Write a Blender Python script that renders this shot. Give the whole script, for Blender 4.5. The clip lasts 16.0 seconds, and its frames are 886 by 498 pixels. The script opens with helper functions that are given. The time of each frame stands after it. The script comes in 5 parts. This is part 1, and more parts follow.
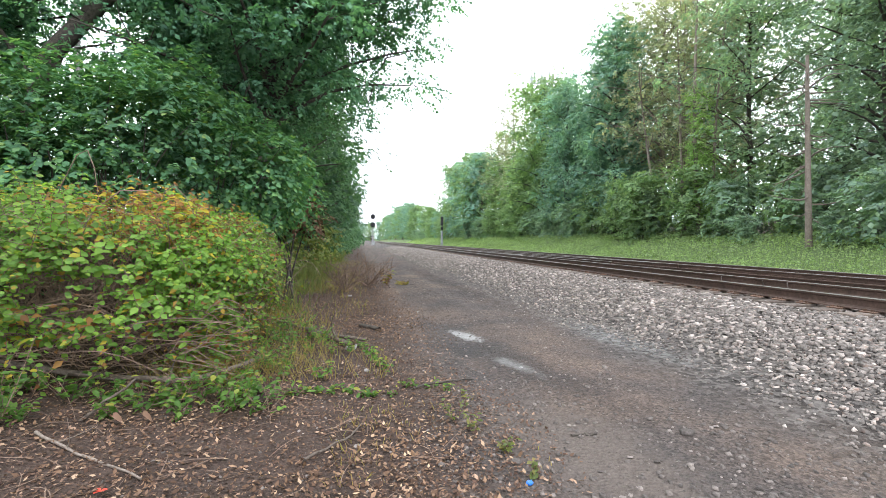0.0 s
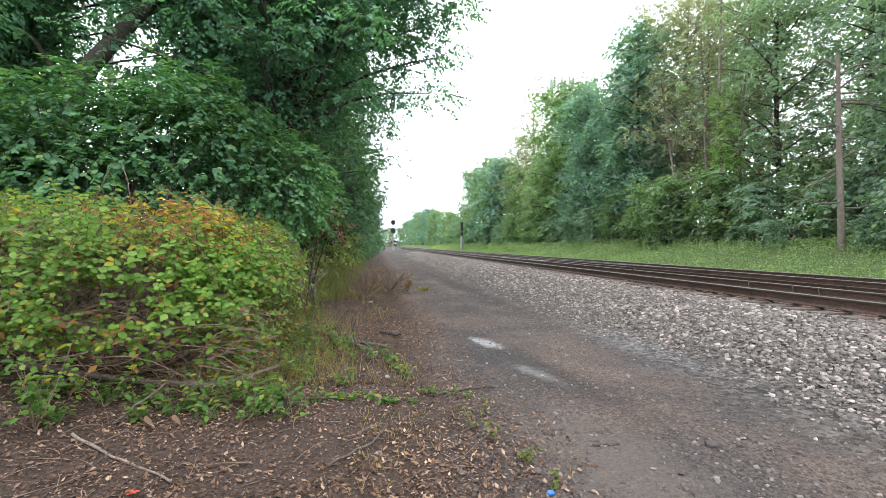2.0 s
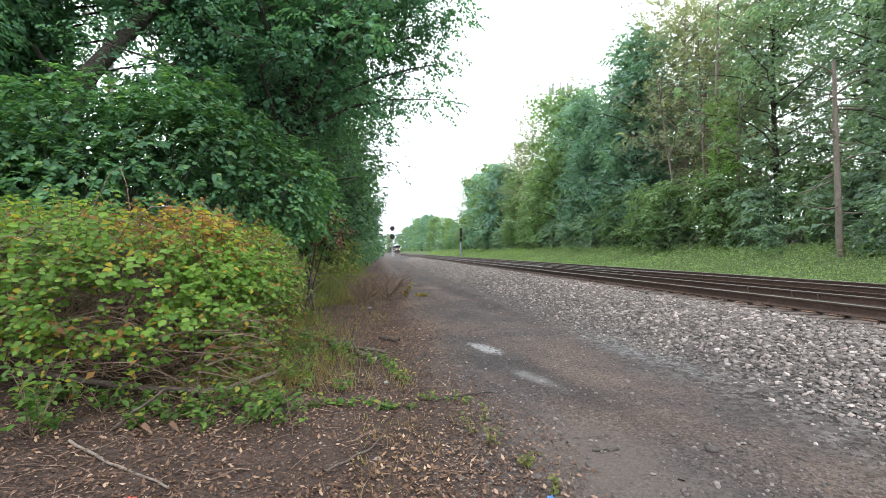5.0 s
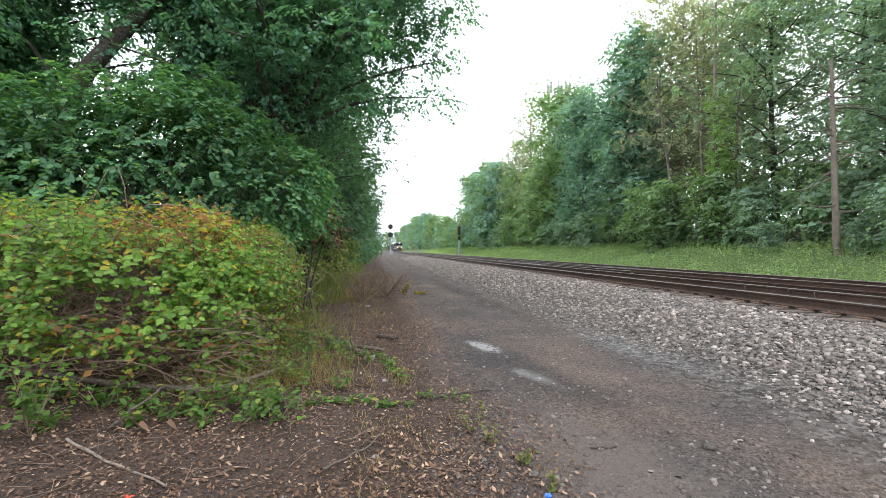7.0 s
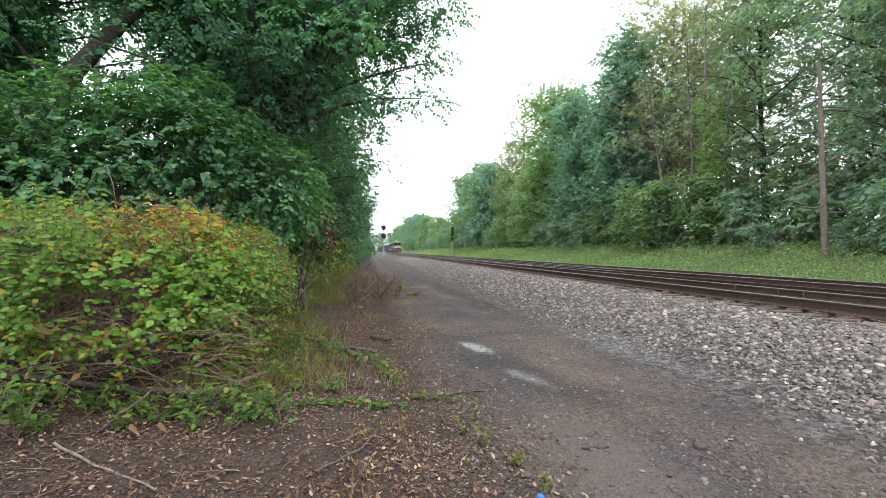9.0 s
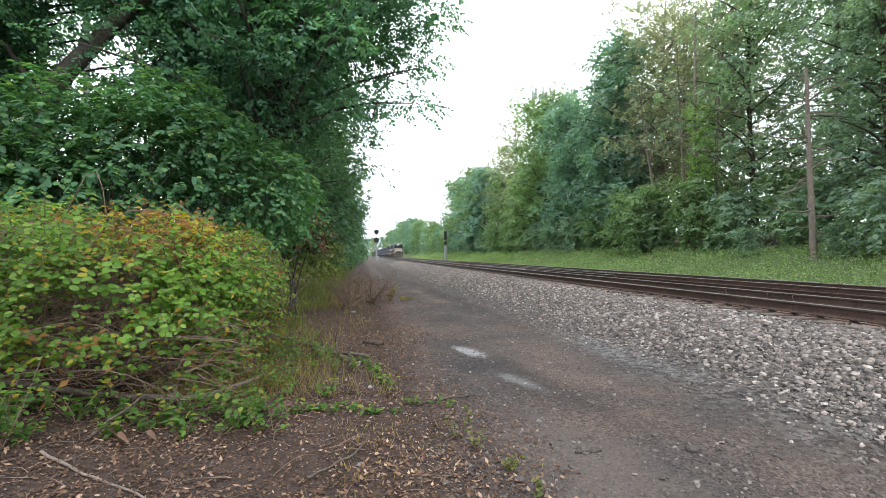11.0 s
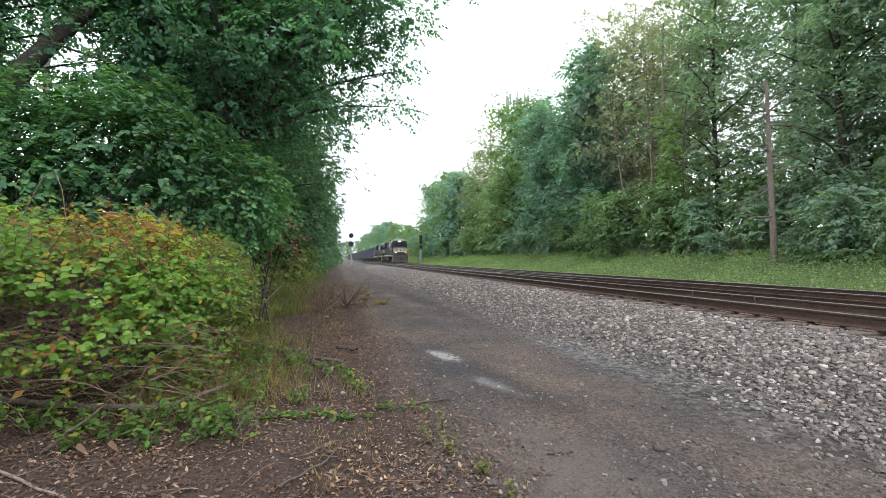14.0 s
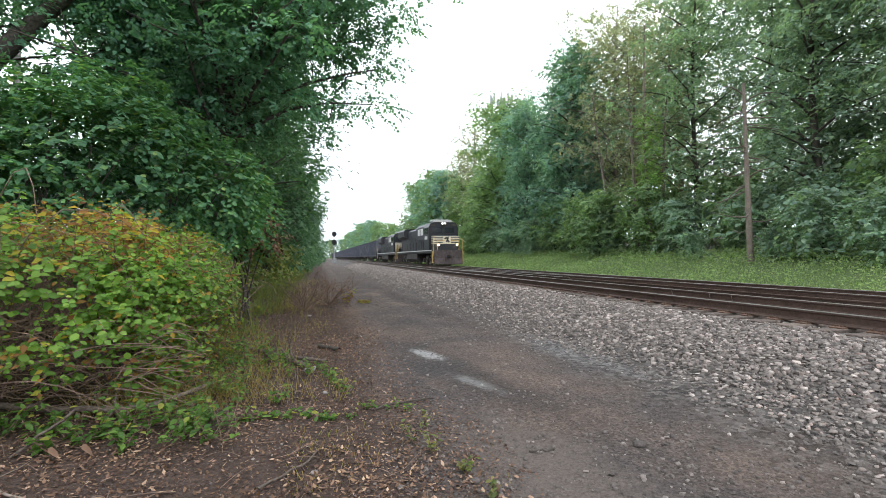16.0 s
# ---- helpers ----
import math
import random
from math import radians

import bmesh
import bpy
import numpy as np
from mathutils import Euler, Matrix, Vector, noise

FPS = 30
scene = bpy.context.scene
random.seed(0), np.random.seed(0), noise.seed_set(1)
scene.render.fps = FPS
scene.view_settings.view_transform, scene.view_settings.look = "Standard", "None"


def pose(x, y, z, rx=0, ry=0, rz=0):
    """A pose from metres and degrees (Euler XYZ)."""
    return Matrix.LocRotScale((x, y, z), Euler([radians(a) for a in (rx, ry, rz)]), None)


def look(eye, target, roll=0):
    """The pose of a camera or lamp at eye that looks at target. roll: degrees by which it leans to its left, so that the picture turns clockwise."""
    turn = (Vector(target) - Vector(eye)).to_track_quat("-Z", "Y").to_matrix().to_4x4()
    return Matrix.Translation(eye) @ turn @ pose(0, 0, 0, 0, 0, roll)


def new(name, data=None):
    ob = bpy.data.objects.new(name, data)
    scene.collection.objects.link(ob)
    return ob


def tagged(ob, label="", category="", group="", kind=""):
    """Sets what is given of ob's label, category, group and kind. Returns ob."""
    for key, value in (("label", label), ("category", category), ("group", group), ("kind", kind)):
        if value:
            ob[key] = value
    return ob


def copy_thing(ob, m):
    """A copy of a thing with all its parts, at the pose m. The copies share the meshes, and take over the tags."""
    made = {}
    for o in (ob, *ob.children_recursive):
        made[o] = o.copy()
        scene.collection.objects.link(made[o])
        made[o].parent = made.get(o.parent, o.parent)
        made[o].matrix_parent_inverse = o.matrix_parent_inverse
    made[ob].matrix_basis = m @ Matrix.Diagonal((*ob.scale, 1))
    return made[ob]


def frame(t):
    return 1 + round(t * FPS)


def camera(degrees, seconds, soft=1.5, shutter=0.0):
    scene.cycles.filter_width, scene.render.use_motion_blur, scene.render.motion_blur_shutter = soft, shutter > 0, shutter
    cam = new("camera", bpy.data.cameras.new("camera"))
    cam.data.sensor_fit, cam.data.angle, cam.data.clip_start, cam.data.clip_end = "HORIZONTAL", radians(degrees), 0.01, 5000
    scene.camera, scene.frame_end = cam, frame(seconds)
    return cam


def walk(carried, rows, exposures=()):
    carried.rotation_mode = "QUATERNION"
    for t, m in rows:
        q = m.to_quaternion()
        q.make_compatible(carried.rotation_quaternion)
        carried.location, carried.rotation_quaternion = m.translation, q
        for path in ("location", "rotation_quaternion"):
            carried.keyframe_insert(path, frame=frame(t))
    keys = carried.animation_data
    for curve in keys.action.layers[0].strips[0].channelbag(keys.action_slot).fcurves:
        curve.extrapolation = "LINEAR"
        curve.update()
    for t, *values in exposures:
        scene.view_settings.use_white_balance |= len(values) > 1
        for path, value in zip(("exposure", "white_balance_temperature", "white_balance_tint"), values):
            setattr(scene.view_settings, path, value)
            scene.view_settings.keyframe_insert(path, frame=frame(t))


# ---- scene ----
# World: y runs along the railway, x to the right of it, z up. Road surface is z = 0, rail tops z = 0.66.
cam = camera(87.79, 16.0, soft=0.7)
PATH = (
    (0, 0.002, 0.036, 1.485, -1.09, 0.29, 10.53), (0.5, -0.002, 0.013, 1.500, -0.84, 0.23, 9.77),
    (1, -0.013, 0.004, 1.499, -0.86, 0.16, 9.11), (1.5, -0.007, 0.011, 1.505, -0.75, 0.13, 8.80),
    (2, -0.004, 0.005, 1.510, -0.43, 0.11, 8.05), (2.5, -0.008, 0.005, 1.506, -0.20, 0.10, 7.51),
    (3, -0.003, 0.003, 1.503, 0.03, 0.08, 7.55), (3.5, -0.004, 0.003, 1.502, 0.22, 0.09, 7.79),
    (4, -0.001, -0.002, 1.503, 0.32, 0.03, 7.99), (6.5, -0.003, 0.004, 1.500, 0.21, 0.03, 8.27),
    (7, 0, 0, 1.500, 0.10, 0.00, 8.37), (7.5, 0.005, 0.003, 1.499, 0.04, -0.02, 8.52),
    (8, 0.002, 0.006, 1.501, -0.01, -0.01, 8.62), (8.5, -0.004, 0.008, 1.502, 0.04, -0.03, 8.90),
    (9, 0.006, 0.000, 1.502, 0.21, -0.07, 9.21), (11.5, 0.007, -0.002, 1.504, 0.84, -0.18, 10.46),
    (12, 0.012, 0.000, 1.504, 0.95, -0.17, 11.00), (12.5, 0.016, -0.006, 1.508, 0.96, -0.17, 11.62),
    (13, 0.019, -0.005, 1.505, 1.06, -0.16, 12.17), (13.5, 0.023, -0.007, 1.505, 1.10, -0.21, 12.69),
    (14, 0.021, -0.009, 1.506, 1.19, -0.21, 13.14), (14.5, 0.018, -0.006, 1.505, 1.26, -0.19, 13.53),
    (15, 0.018, -0.005, 1.506, 1.23, -0.18, 13.94), (15.5, 0.024, -0.006, 1.508, 1.09, -0.21, 14.56),
    (16, 0.028, -0.005, 1.507, 1.02, -0.15, 15.14),
)


def aim(x, y, z, tilt, lean, heading):
    return pose(x, y, z, 0, 0, -heading) @ pose(0, 0, 0, 90 + tilt) @ pose(0, 0, 0, 0, 0, lean)


walk(cam, [(t, aim(*row)) for t, *row in PATH], exposures=[(0, 0.61), (1, 0.49), (1.5, 0.46), (3.5, 0.36), (7, 0.28), (9, 0.23), (12, 0.14), (16, 0.04)])

# ---- overcast daylight ----
world = bpy.data.worlds.new("overcast_sky")
scene.world = world
world.use_nodes = True
wn, wl = world.node_tree.nodes, world.node_tree.links
sky = wn.new("ShaderNodeTexSky")
sky.sky_type, sky.sun_disc = "NISHITA", False
sky.sun_elevation, sky.sun_rotation = radians(52), radians(150)
sky.air_density, sky.dust_density, sky.ozone_density = 1.0, 6.0, 1.0
pale = wn.new("ShaderNodeHueSaturation")
pale.inputs["Saturation"].default_value = 0.12
pale.inputs["Value"].default_value = 1.0
wl.new(sky.outputs[0], pale.inputs["Color"])
cloud = wn.new("ShaderNodeMix")
cloud.data_type = "RGBA"
cloud.inputs[0].default_value = 0.85
cloud.inputs[7].default_value = (14.9, 15.8, 17.4, 1)
wl.new(pale.outputs[0], cloud.inputs[6])
wl.new(cloud.outputs[2], wn["Background"].inputs["Color"])
wn["Background"].inputs["Strength"].default_value = 0.15

sun_lamp = bpy.data.lights.new("sun", "SUN")
sun_lamp.energy, sun_lamp.angle, sun_lamp.color = 0.8, radians(30), (1.0, 0.97, 0.92)
sun = new("sun", sun_lamp)
sun.matrix_world = look((0, 0, 60), (0 + 30 * math.sin(radians(150 + 180)), 30 * math.cos(radians(150 + 180)), 60 - 38))


# ---- materials ----
def nodes_of(name):
    m = bpy.data.materials.new(name)
    m.use_nodes = True
    n, l = m.node_tree.nodes, m.node_tree.links
    return m, n, l, n["Principled BSDF"]


def ramp_node(n, stops):
    r = n.new("ShaderNodeValToRGB")
    e = r.color_ramp.elements
    while len(e) < len(stops):
        e.new(0.5)
    for el, (p, c) in zip(e, stops):
        el.position, el.color = p, (*c, 1)
    return r


def noise_node(n, l, coord, scale, detail=6, rough=0.6):
    t = n.new("ShaderNodeTexNoise")
    t.inputs["Scale"].default_value, t.inputs["Detail"].default_value, t.inputs["Roughness"].default_value = scale, detail, rough
    l.new(coord, t.inputs["Vector"])
    return t


def mix_node(n, l, fac, a, b, how="MIX"):
    m = n.new("ShaderNodeMix")
    m.data_type, m.blend_type = "RGBA", how
    for sock, v in ((m.inputs[0], fac), (m.inputs[6], a), (m.inputs[7], b)):
        if hasattr(v, "links"):
            l.new(v, sock)
        elif isinstance(v, (int, float)):
            sock.default_value = v
        else:
            sock.default_value = (*v, 1)
    return m.outputs[2]


def rough_mat(name, dark, light, fine=30.0, coarse=1.5, rough=0.85, metal=0.0, bump=0.3, island=0.0, stain=None):
    """A surface with grain, broad patches, relief and an odd tone for each loose piece."""
    m, n, l, b = nodes_of(name)
    co = n.new("ShaderNodeTexCoord").outputs["Object"]
    f, c = noise_node(n, l, co, fine), noise_node(n, l, co, coarse, 3)
    tone = ramp_node(n, ((0.3, dark), (0.72, light)))
    l.new(f.outputs["Fac"], tone.inputs[0])
    patch = ramp_node(n, ((0.3, (0.72, 0.72, 0.72)), (0.7, (1.15, 1.15, 1.15))))
    l.new(c.outputs["Fac"], patch.inputs[0])
    col = mix_node(n, l, 1.0, tone.outputs[0], patch.outputs[0], "MULTIPLY")
    if stain:
        edge = ramp_node(n, ((0.52, (0, 0, 0)), (0.66, (1, 1, 1))))
        l.new(noise_node(n, l, co, coarse * 2.7, 8, 0.7).outputs["Fac"], edge.inputs[0])
        col = mix_node(n, l, edge.outputs[0], col, stain)
    if island:
        g = n.new("ShaderNodeNewGeometry").outputs["Random Per Island"]
        o = n.new("ShaderNodeObjectInfo").outputs["Random"]
        add = n.new("ShaderNodeMath")
        add.operation = "ADD"
        l.new(g, add.inputs[0]), l.new(o, add.inputs[1])
        wrap = n.new("ShaderNodeMath")
        wrap.operation = "FRACT"
        l.new(add.outputs[0], wrap.inputs[0])
        r = ramp_node(n, ((0, (1 - island * 0.75,) * 3), (0.72, (1, 1, 1)), (0.9, (1 + island * 0.9,) * 3), (1, (1 + island * 1.8,) * 3)))
        l.new(wrap.outputs[0], r.inputs[0])
        col = mix_node(n, l, 1.0, col, r.outputs[0], "MULTIPLY")
    l.new(col, b.inputs["Base Color"])
    b.inputs["Roughness"].default_value, b.inputs["Metallic"].default_value = rough, metal
    if bump:
        bp = n.new("ShaderNodeBump")
        bp.inputs["Strength"].default_value, bp.inputs["Distance"].default_value = bump, 0.02
        l.new(f.outputs["Fac"], bp.inputs["Height"]), l.new(bp.outputs[0], b.inputs["Normal"])
    return m


def leaf_mat(name, stops, patch=0.35, through_light=0.5, rough=0.5):
    """Leaves: a tone for each leaf, broad patches over the crown, light shining through."""
    m, n, l, b = nodes_of(name)
    g = n.new("ShaderNodeNewGeometry")
    tone = ramp_node(n, stops)
    l.new(g.outputs["Random Per Island"], tone.inputs[0])
    big = ramp_node(n, ((0.32, (1 - patch,) * 3), (0.68, (1 + patch, 1 + patch, 1 + patch * 0.6))))
    l.new(noise_node(n, l, n.new("ShaderNodeTexCoord").outputs["Object"], 0.45, 3).outputs["Fac"], big.inputs[0])
    col = mix_node(n, l, 1.0, tone.outputs[0], big.outputs[0], "MULTIPLY")
    l.new(col, b.inputs["Base Color"])
    b.inputs["Roughness"].default_value = rough
    b.inputs["Specular IOR Level"].default_value = 0.22
    tr = n.new("ShaderNodeBsdfTranslucent")
    l.new(mix_node(n, l, 1.0, col, (1.25, 1.35, 0.6), "MULTIPLY"), tr.inputs["Color"])
    mx = n.new("ShaderNodeMixShader")
    mx.inputs[0].default_value = through_light
    l.new(b.outputs[0], mx.inputs[1]), l.new(tr.outputs[0], mx.inputs[2])
    l.new(mx.outputs[0], n["Material Output"].inputs["Surface"])
    return m


def plain_mat(name, colour, rough=0.5, metal=0.0, glow=0.0):
    m, n, l, b = nodes_of(name)
    co = n.new("ShaderNodeTexCoord").outputs["Object"]
    r = ramp_node(n, ((0.3, tuple(c * 0.82 for c in colour)), (0.7, tuple(min(1, c * 1.08) for c in colour))))
    l.new(noise_node(n, l, co, 3.5, 8, 0.7).outputs["Fac"], r.inputs[0])
    l.new(r.outputs[0], b.inputs["Base Color"])
    b.inputs["Roughness"].default_value, b.inputs["Metallic"].default_value = rough, metal
    if glow:
        b.inputs["Emission Color"].default_value = (*colour, 1)
        b.inputs["Emission Strength"].default_value = glow
    return m


GREEN = ((0.0, (0.030, 0.075, 0.022)), (0.5, (0.050, 0.115, 0.034)), (1.0, (0.085, 0.165, 0.045)))
M = {
    "leaf_shade": leaf_mat("leaf_shade_tree", ((0, (0.098, 0.222, 0.168)), (0.5, (0.130, 0.272, 0.200)), (1, (0.175, 0.335, 0.232)))),
    # Maple green darkened: the shade along the far row is put into this colour.
    "leaf_row_shaded": leaf_mat("leaf_roadside_row_shaded", ((0, (0.050, 0.108, 0.074)), (0.5, (0.070, 0.142, 0.092)), (1, (0.100, 0.190, 0.112)))),
    "leaf_shrub": leaf_mat("leaf_tall_shrub", ((0, (0.076, 0.178, 0.108)), (0.6, (0.112, 0.242, 0.134)), (0.95, (0.178, 0.325, 0.150)), (1, (0.27, 0.35, 0.12)))),
    "leaf_bramble": leaf_mat("leaf_bramble", ((0, (0.090, 0.178, 0.042)), (0.5, (0.148, 0.272, 0.058)), (0.92, (0.220, 0.355, 0.074)), (0.98, (0.38, 0.33, 0.05)), (1, (0.28, 0.16, 0.05))), 0.3),
    "leaf_dry": leaf_mat("leaf_turning", ((0, (0.150, 0.070, 0.032)), (0.4, (0.265, 0.135, 0.052)), (0.62, (0.34, 0.20, 0.06)), (0.74, (0.420, 0.310, 0.045)), (0.88, (0.310, 0.310, 0.045)), (1, (0.190, 0.260, 0.045))), 0.25),
    # Haze over the distant wood is put into these bluish and paler greens.
    "leaf_far_hazed": leaf_mat("leaf_woodland_hazed", ((0, (0.136, 0.252, 0.250)), (0.5, (0.182, 0.312, 0.298)), (1, (0.258, 0.390, 0.345)))),
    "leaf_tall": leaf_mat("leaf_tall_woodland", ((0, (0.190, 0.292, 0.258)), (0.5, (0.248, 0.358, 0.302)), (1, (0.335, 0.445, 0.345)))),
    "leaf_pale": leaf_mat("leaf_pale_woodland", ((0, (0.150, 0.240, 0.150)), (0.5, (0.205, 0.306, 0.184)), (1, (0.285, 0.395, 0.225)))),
    "leaf_grey": leaf_mat("leaf_thin_crown", ((0, (0.255, 0.282, 0.252)), (0.5, (0.330, 0.358, 0.305)), (0.9, (0.40, 0.42, 0.34)), (1, (0.42, 0.36, 0.28)))),
    "leaf_ivy": leaf_mat("leaf_ivy", ((0, (0.190, 0.320, 0.130)), (0.5, (0.260, 0.410, 0.165)), (1, (0.350, 0.500, 0.200))), 0.2),
    "leaf_creeper": leaf_mat("leaf_creeper", ((0, (0.062, 0.130, 0.036)), (0.6, (0.105, 0.200, 0.050)), (0.94, (0.160, 0.270, 0.064)), (1, (0.36, 0.26, 0.05))), 0.25),
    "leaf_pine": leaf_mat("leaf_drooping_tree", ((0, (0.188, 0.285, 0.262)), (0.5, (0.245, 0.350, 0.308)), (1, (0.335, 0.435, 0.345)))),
    "weed": leaf_mat("verge_weeds", ((0, (0.215, 0.300, 0.150)), (0.5, (0.265, 0.362, 0.184)), (1, (0.335, 0.430, 0.232))), 0.22),
    "leaf_olive": leaf_mat("olive_undergrowth", ((0, (0.105, 0.135, 0.055)), (0.5, (0.155, 0.200, 0.074)), (0.85, (0.215, 0.255, 0.092)), (1, (0.27, 0.20, 0.10)))),
    "pale_stone": rough_mat("pale_stone", (0.22, 0.21, 0.20), (0.40, 0.385, 0.37), 30, 6, 0.8, 0, 0.3),
    "grass_dry": leaf_mat("dry_grass", ((0, (0.221, 0.169, 0.078)), (0.6, (0.312, 0.221, 0.104)), (1, (0.260, 0.286, 0.078))), 0.2),
    "litter": leaf_mat("leaf_litter", ((0, (0.055, 0.032, 0.022)), (0.5, (0.140, 0.082, 0.053)), (0.85, (0.250, 0.155, 0.102)), (1, (0.43, 0.31, 0.22))), 0.2, 0.1, 0.8),
    "crumb": leaf_mat("leaf_crumbs", ((0, (0.062, 0.035, 0.026)), (0.5, (0.123, 0.074, 0.054)), (0.9, (0.226, 0.145, 0.104)), (1, (0.355, 0.241, 0.179))), 0.2, 0.05, 0.85),
    "bark": rough_mat("bark", (0.032, 0.027, 0.022), (0.105, 0.088, 0.072), 24, 3, 0.9, 0, 0.7),
    "bark_pale": rough_mat("dead_wood", (0.140, 0.109, 0.086), (0.281, 0.233, 0.192), 26, 3, 0.85, 0, 0.5),
    "bark_log": rough_mat("fallen_branch_bark", (0.060, 0.046, 0.036), (0.190, 0.150, 0.120), 34, 5, 0.9, 0, 0.8),
    "pink_leaf": leaf_mat("dry_pinkish_leaf", ((0, (0.20, 0.115, 0.088)), (1, (0.30, 0.185, 0.135))), 0.2, 0.15, 0.7),
    "twig": rough_mat("twig", (0.110, 0.070, 0.050), (0.270, 0.185, 0.135), 40, 5, 0.85, 0, 0.2, 0.3),
    "stone": rough_mat("ballast_stone", (0.150, 0.128, 0.112), (0.290, 0.256, 0.230), 45, 6, 0.8, 0, 0.4, 0.72, (0.195, 0.131, 0.101)),
    "pebble": rough_mat("road_pebble", (0.090, 0.075, 0.066), (0.190, 0.162, 0.145), 60, 9, 0.85, 0, 0.3, 0.6),
    "rail": rough_mat("rail_steel_rusted", (0.062, 0.038, 0.030), (0.130, 0.082, 0.061), 18, 2.0, 0.62, 0.25, 0.25),
    "rail_head": rough_mat("rail_head_worn", (0.30, 0.27, 0.25), (0.52, 0.50, 0.48), 30, 3, 0.42, 1.0, 0.05),
    "tie": rough_mat("sleeper_wood", (0.060, 0.046, 0.038), (0.155, 0.122, 0.10), 22, 3, 0.9, 0, 0.6, 0.25),
    "plate": rough_mat("tie_plate_rust", (0.096, 0.053, 0.036), (0.204, 0.124, 0.085), 30, 5, 0.85, 0.2, 0.3, 0.3),
    "black": plain_mat("locomotive_black", (0.015, 0.016, 0.020), 0.46),
    "grime": rough_mat("underframe_grime", (0.030, 0.027, 0.026), (0.085, 0.073, 0.066), 8, 1.5, 0.8, 0.1, 0.2),
    "pilot": rough_mat("pilot_dusty", (0.056, 0.042, 0.041), (0.124, 0.096, 0.093), 5, 1.2, 0.75, 0.1, 0.2),
    "white": plain_mat("white_paint", (0.78, 0.77, 0.74), 0.45),
    "roof": plain_mat("weathered_pale_roof_paint", (0.46, 0.46, 0.43), 0.6),
    "cream": plain_mat("stripe_paint", (0.72, 0.64, 0.50), 0.5),
    "gold": plain_mat("handrail_paint", (0.62, 0.42, 0.13), 0.5),
    "glass": plain_mat("dark_window", (0.03, 0.035, 0.04), 0.08),
    "steel": rough_mat("worn_wheel_steel", (0.10, 0.085, 0.075), (0.26, 0.235, 0.22), 9, 2, 0.55, 0.6, 0.1),
    "lamp": plain_mat("headlight_glow", (1.0, 0.86, 0.62), 0.3, 0, 14.0),
    "hopper": rough_mat("hopper_car_paint", (0.070, 0.078, 0.104), (0.147, 0.157, 0.189), 4, 0.6, 0.6, 0.1, 0.1, 0, (0.210, 0.203, 0.210)),
    "galv": rough_mat("galvanised_steel", (0.30, 0.31, 0.32), (0.50, 0.51, 0.52), 14, 2, 0.5, 0.6, 0.1),
    "signal": plain_mat("signal_black", (0.018, 0.018, 0.020), 0.55),
    "pole": rough_mat("pole_wood", (0.20, 0.19, 0.18), (0.36, 0.345, 0.33), 14, 2, 0.85, 0, 0.3),
    "blue": plain_mat("blue_plastic", (0.03, 0.16, 0.55), 0.3),
    "red": plain_mat("red_plastic", (0.50, 0.06, 0.035), 0.4),
}


# ---- builders ----
RNG = np.random.default_rng(7)


def reseed(k):
    global RNG
    RNG = np.random.default_rng(k)


GAUGE, RAIL_TOP = 1.505, 0.66
TRACKS = (8.25, 12.35)


def np_mesh(name, verts, faces, material, smooth=False):
    """A mesh from arrays: faces all of one size."""
    me = bpy.data.meshes.new(name)
    verts, faces = np.asarray(verts, np.float32), np.asarray(faces, np.int32)
    k = faces.shape[1]
    me.vertices.add(len(verts)), me.loops.add(faces.size), me.polygons.add(len(faces))
    me.vertices.foreach_set("co", verts.ravel())
    me.loops.foreach_set("vertex_index", faces.ravel())
    me.polygons.foreach_set("loop_start", np.arange(len(faces), dtype=np.int32) * k)
    if smooth:
        me.polygons.foreach_set("use_smooth", np.ones(len(faces), bool))
    me.materials.append(material)
    me.update(calc_edges=True)
    return me


def thing(name, label, category, group="", kind="", at=None, data=None):
    ob = tagged(new(name, data), label, category, group, kind)
    if at is not None:
        ob.matrix_basis = at
    return ob


def put(name, me, parent, label="", at=None, kind=""):
    """A mesh as one part under a thing or a part."""
    ob = new(name, me)
    ob.parent = parent
    if at is not None:
        ob.matrix_basis = at
    return tagged(ob, label, kind=kind)


def part(name, bm, material, parent, label="", at=None, smooth=False):
    me = bpy.data.meshes.new(name)
    bm.to_mesh(me)
    bm.free()
    me.materials.append(material)
    if smooth:
        me.polygons.foreach_set("use_smooth", np.ones(len(me.polygons), bool))
    return put(name, me, parent, label, at)


def box(bm, x, y, z, sx, sy, sz, bevel=0.0, turn=None):
    """A box centred at x, y, z, with rounded edges."""
    r = bmesh.ops.create_cube(bm, size=1.0)
    vs = r["verts"]
    bmesh.ops.scale(bm, vec=(sx, sy, sz), verts=vs)
    if bevel:
        es = list({e for v in vs for e in v.link_edges})
        vs = bmesh.ops.bevel(bm, geom=es, offset=bevel, segments=1, affect="EDGES")["verts"]
    if turn is not None:
        bmesh.ops.transform(bm, matrix=turn, verts=vs)
    bmesh.ops.translate(bm, vec=(x, y, z), verts=vs)
    return bm


def rod(bm, a, b, r0, r1=None, seg=8):
    a, b = Vector(a), Vector(b)
    d = b - a
    m = Matrix.Translation((a + b) / 2) @ d.to_track_quat("Z", "Y").to_matrix().to_4x4()
    bmesh.ops.create_cone(bm, cap_ends=True, segments=seg, radius1=r0, radius2=r0 if r1 is None else r1, depth=d.length, matrix=m)
    return bm


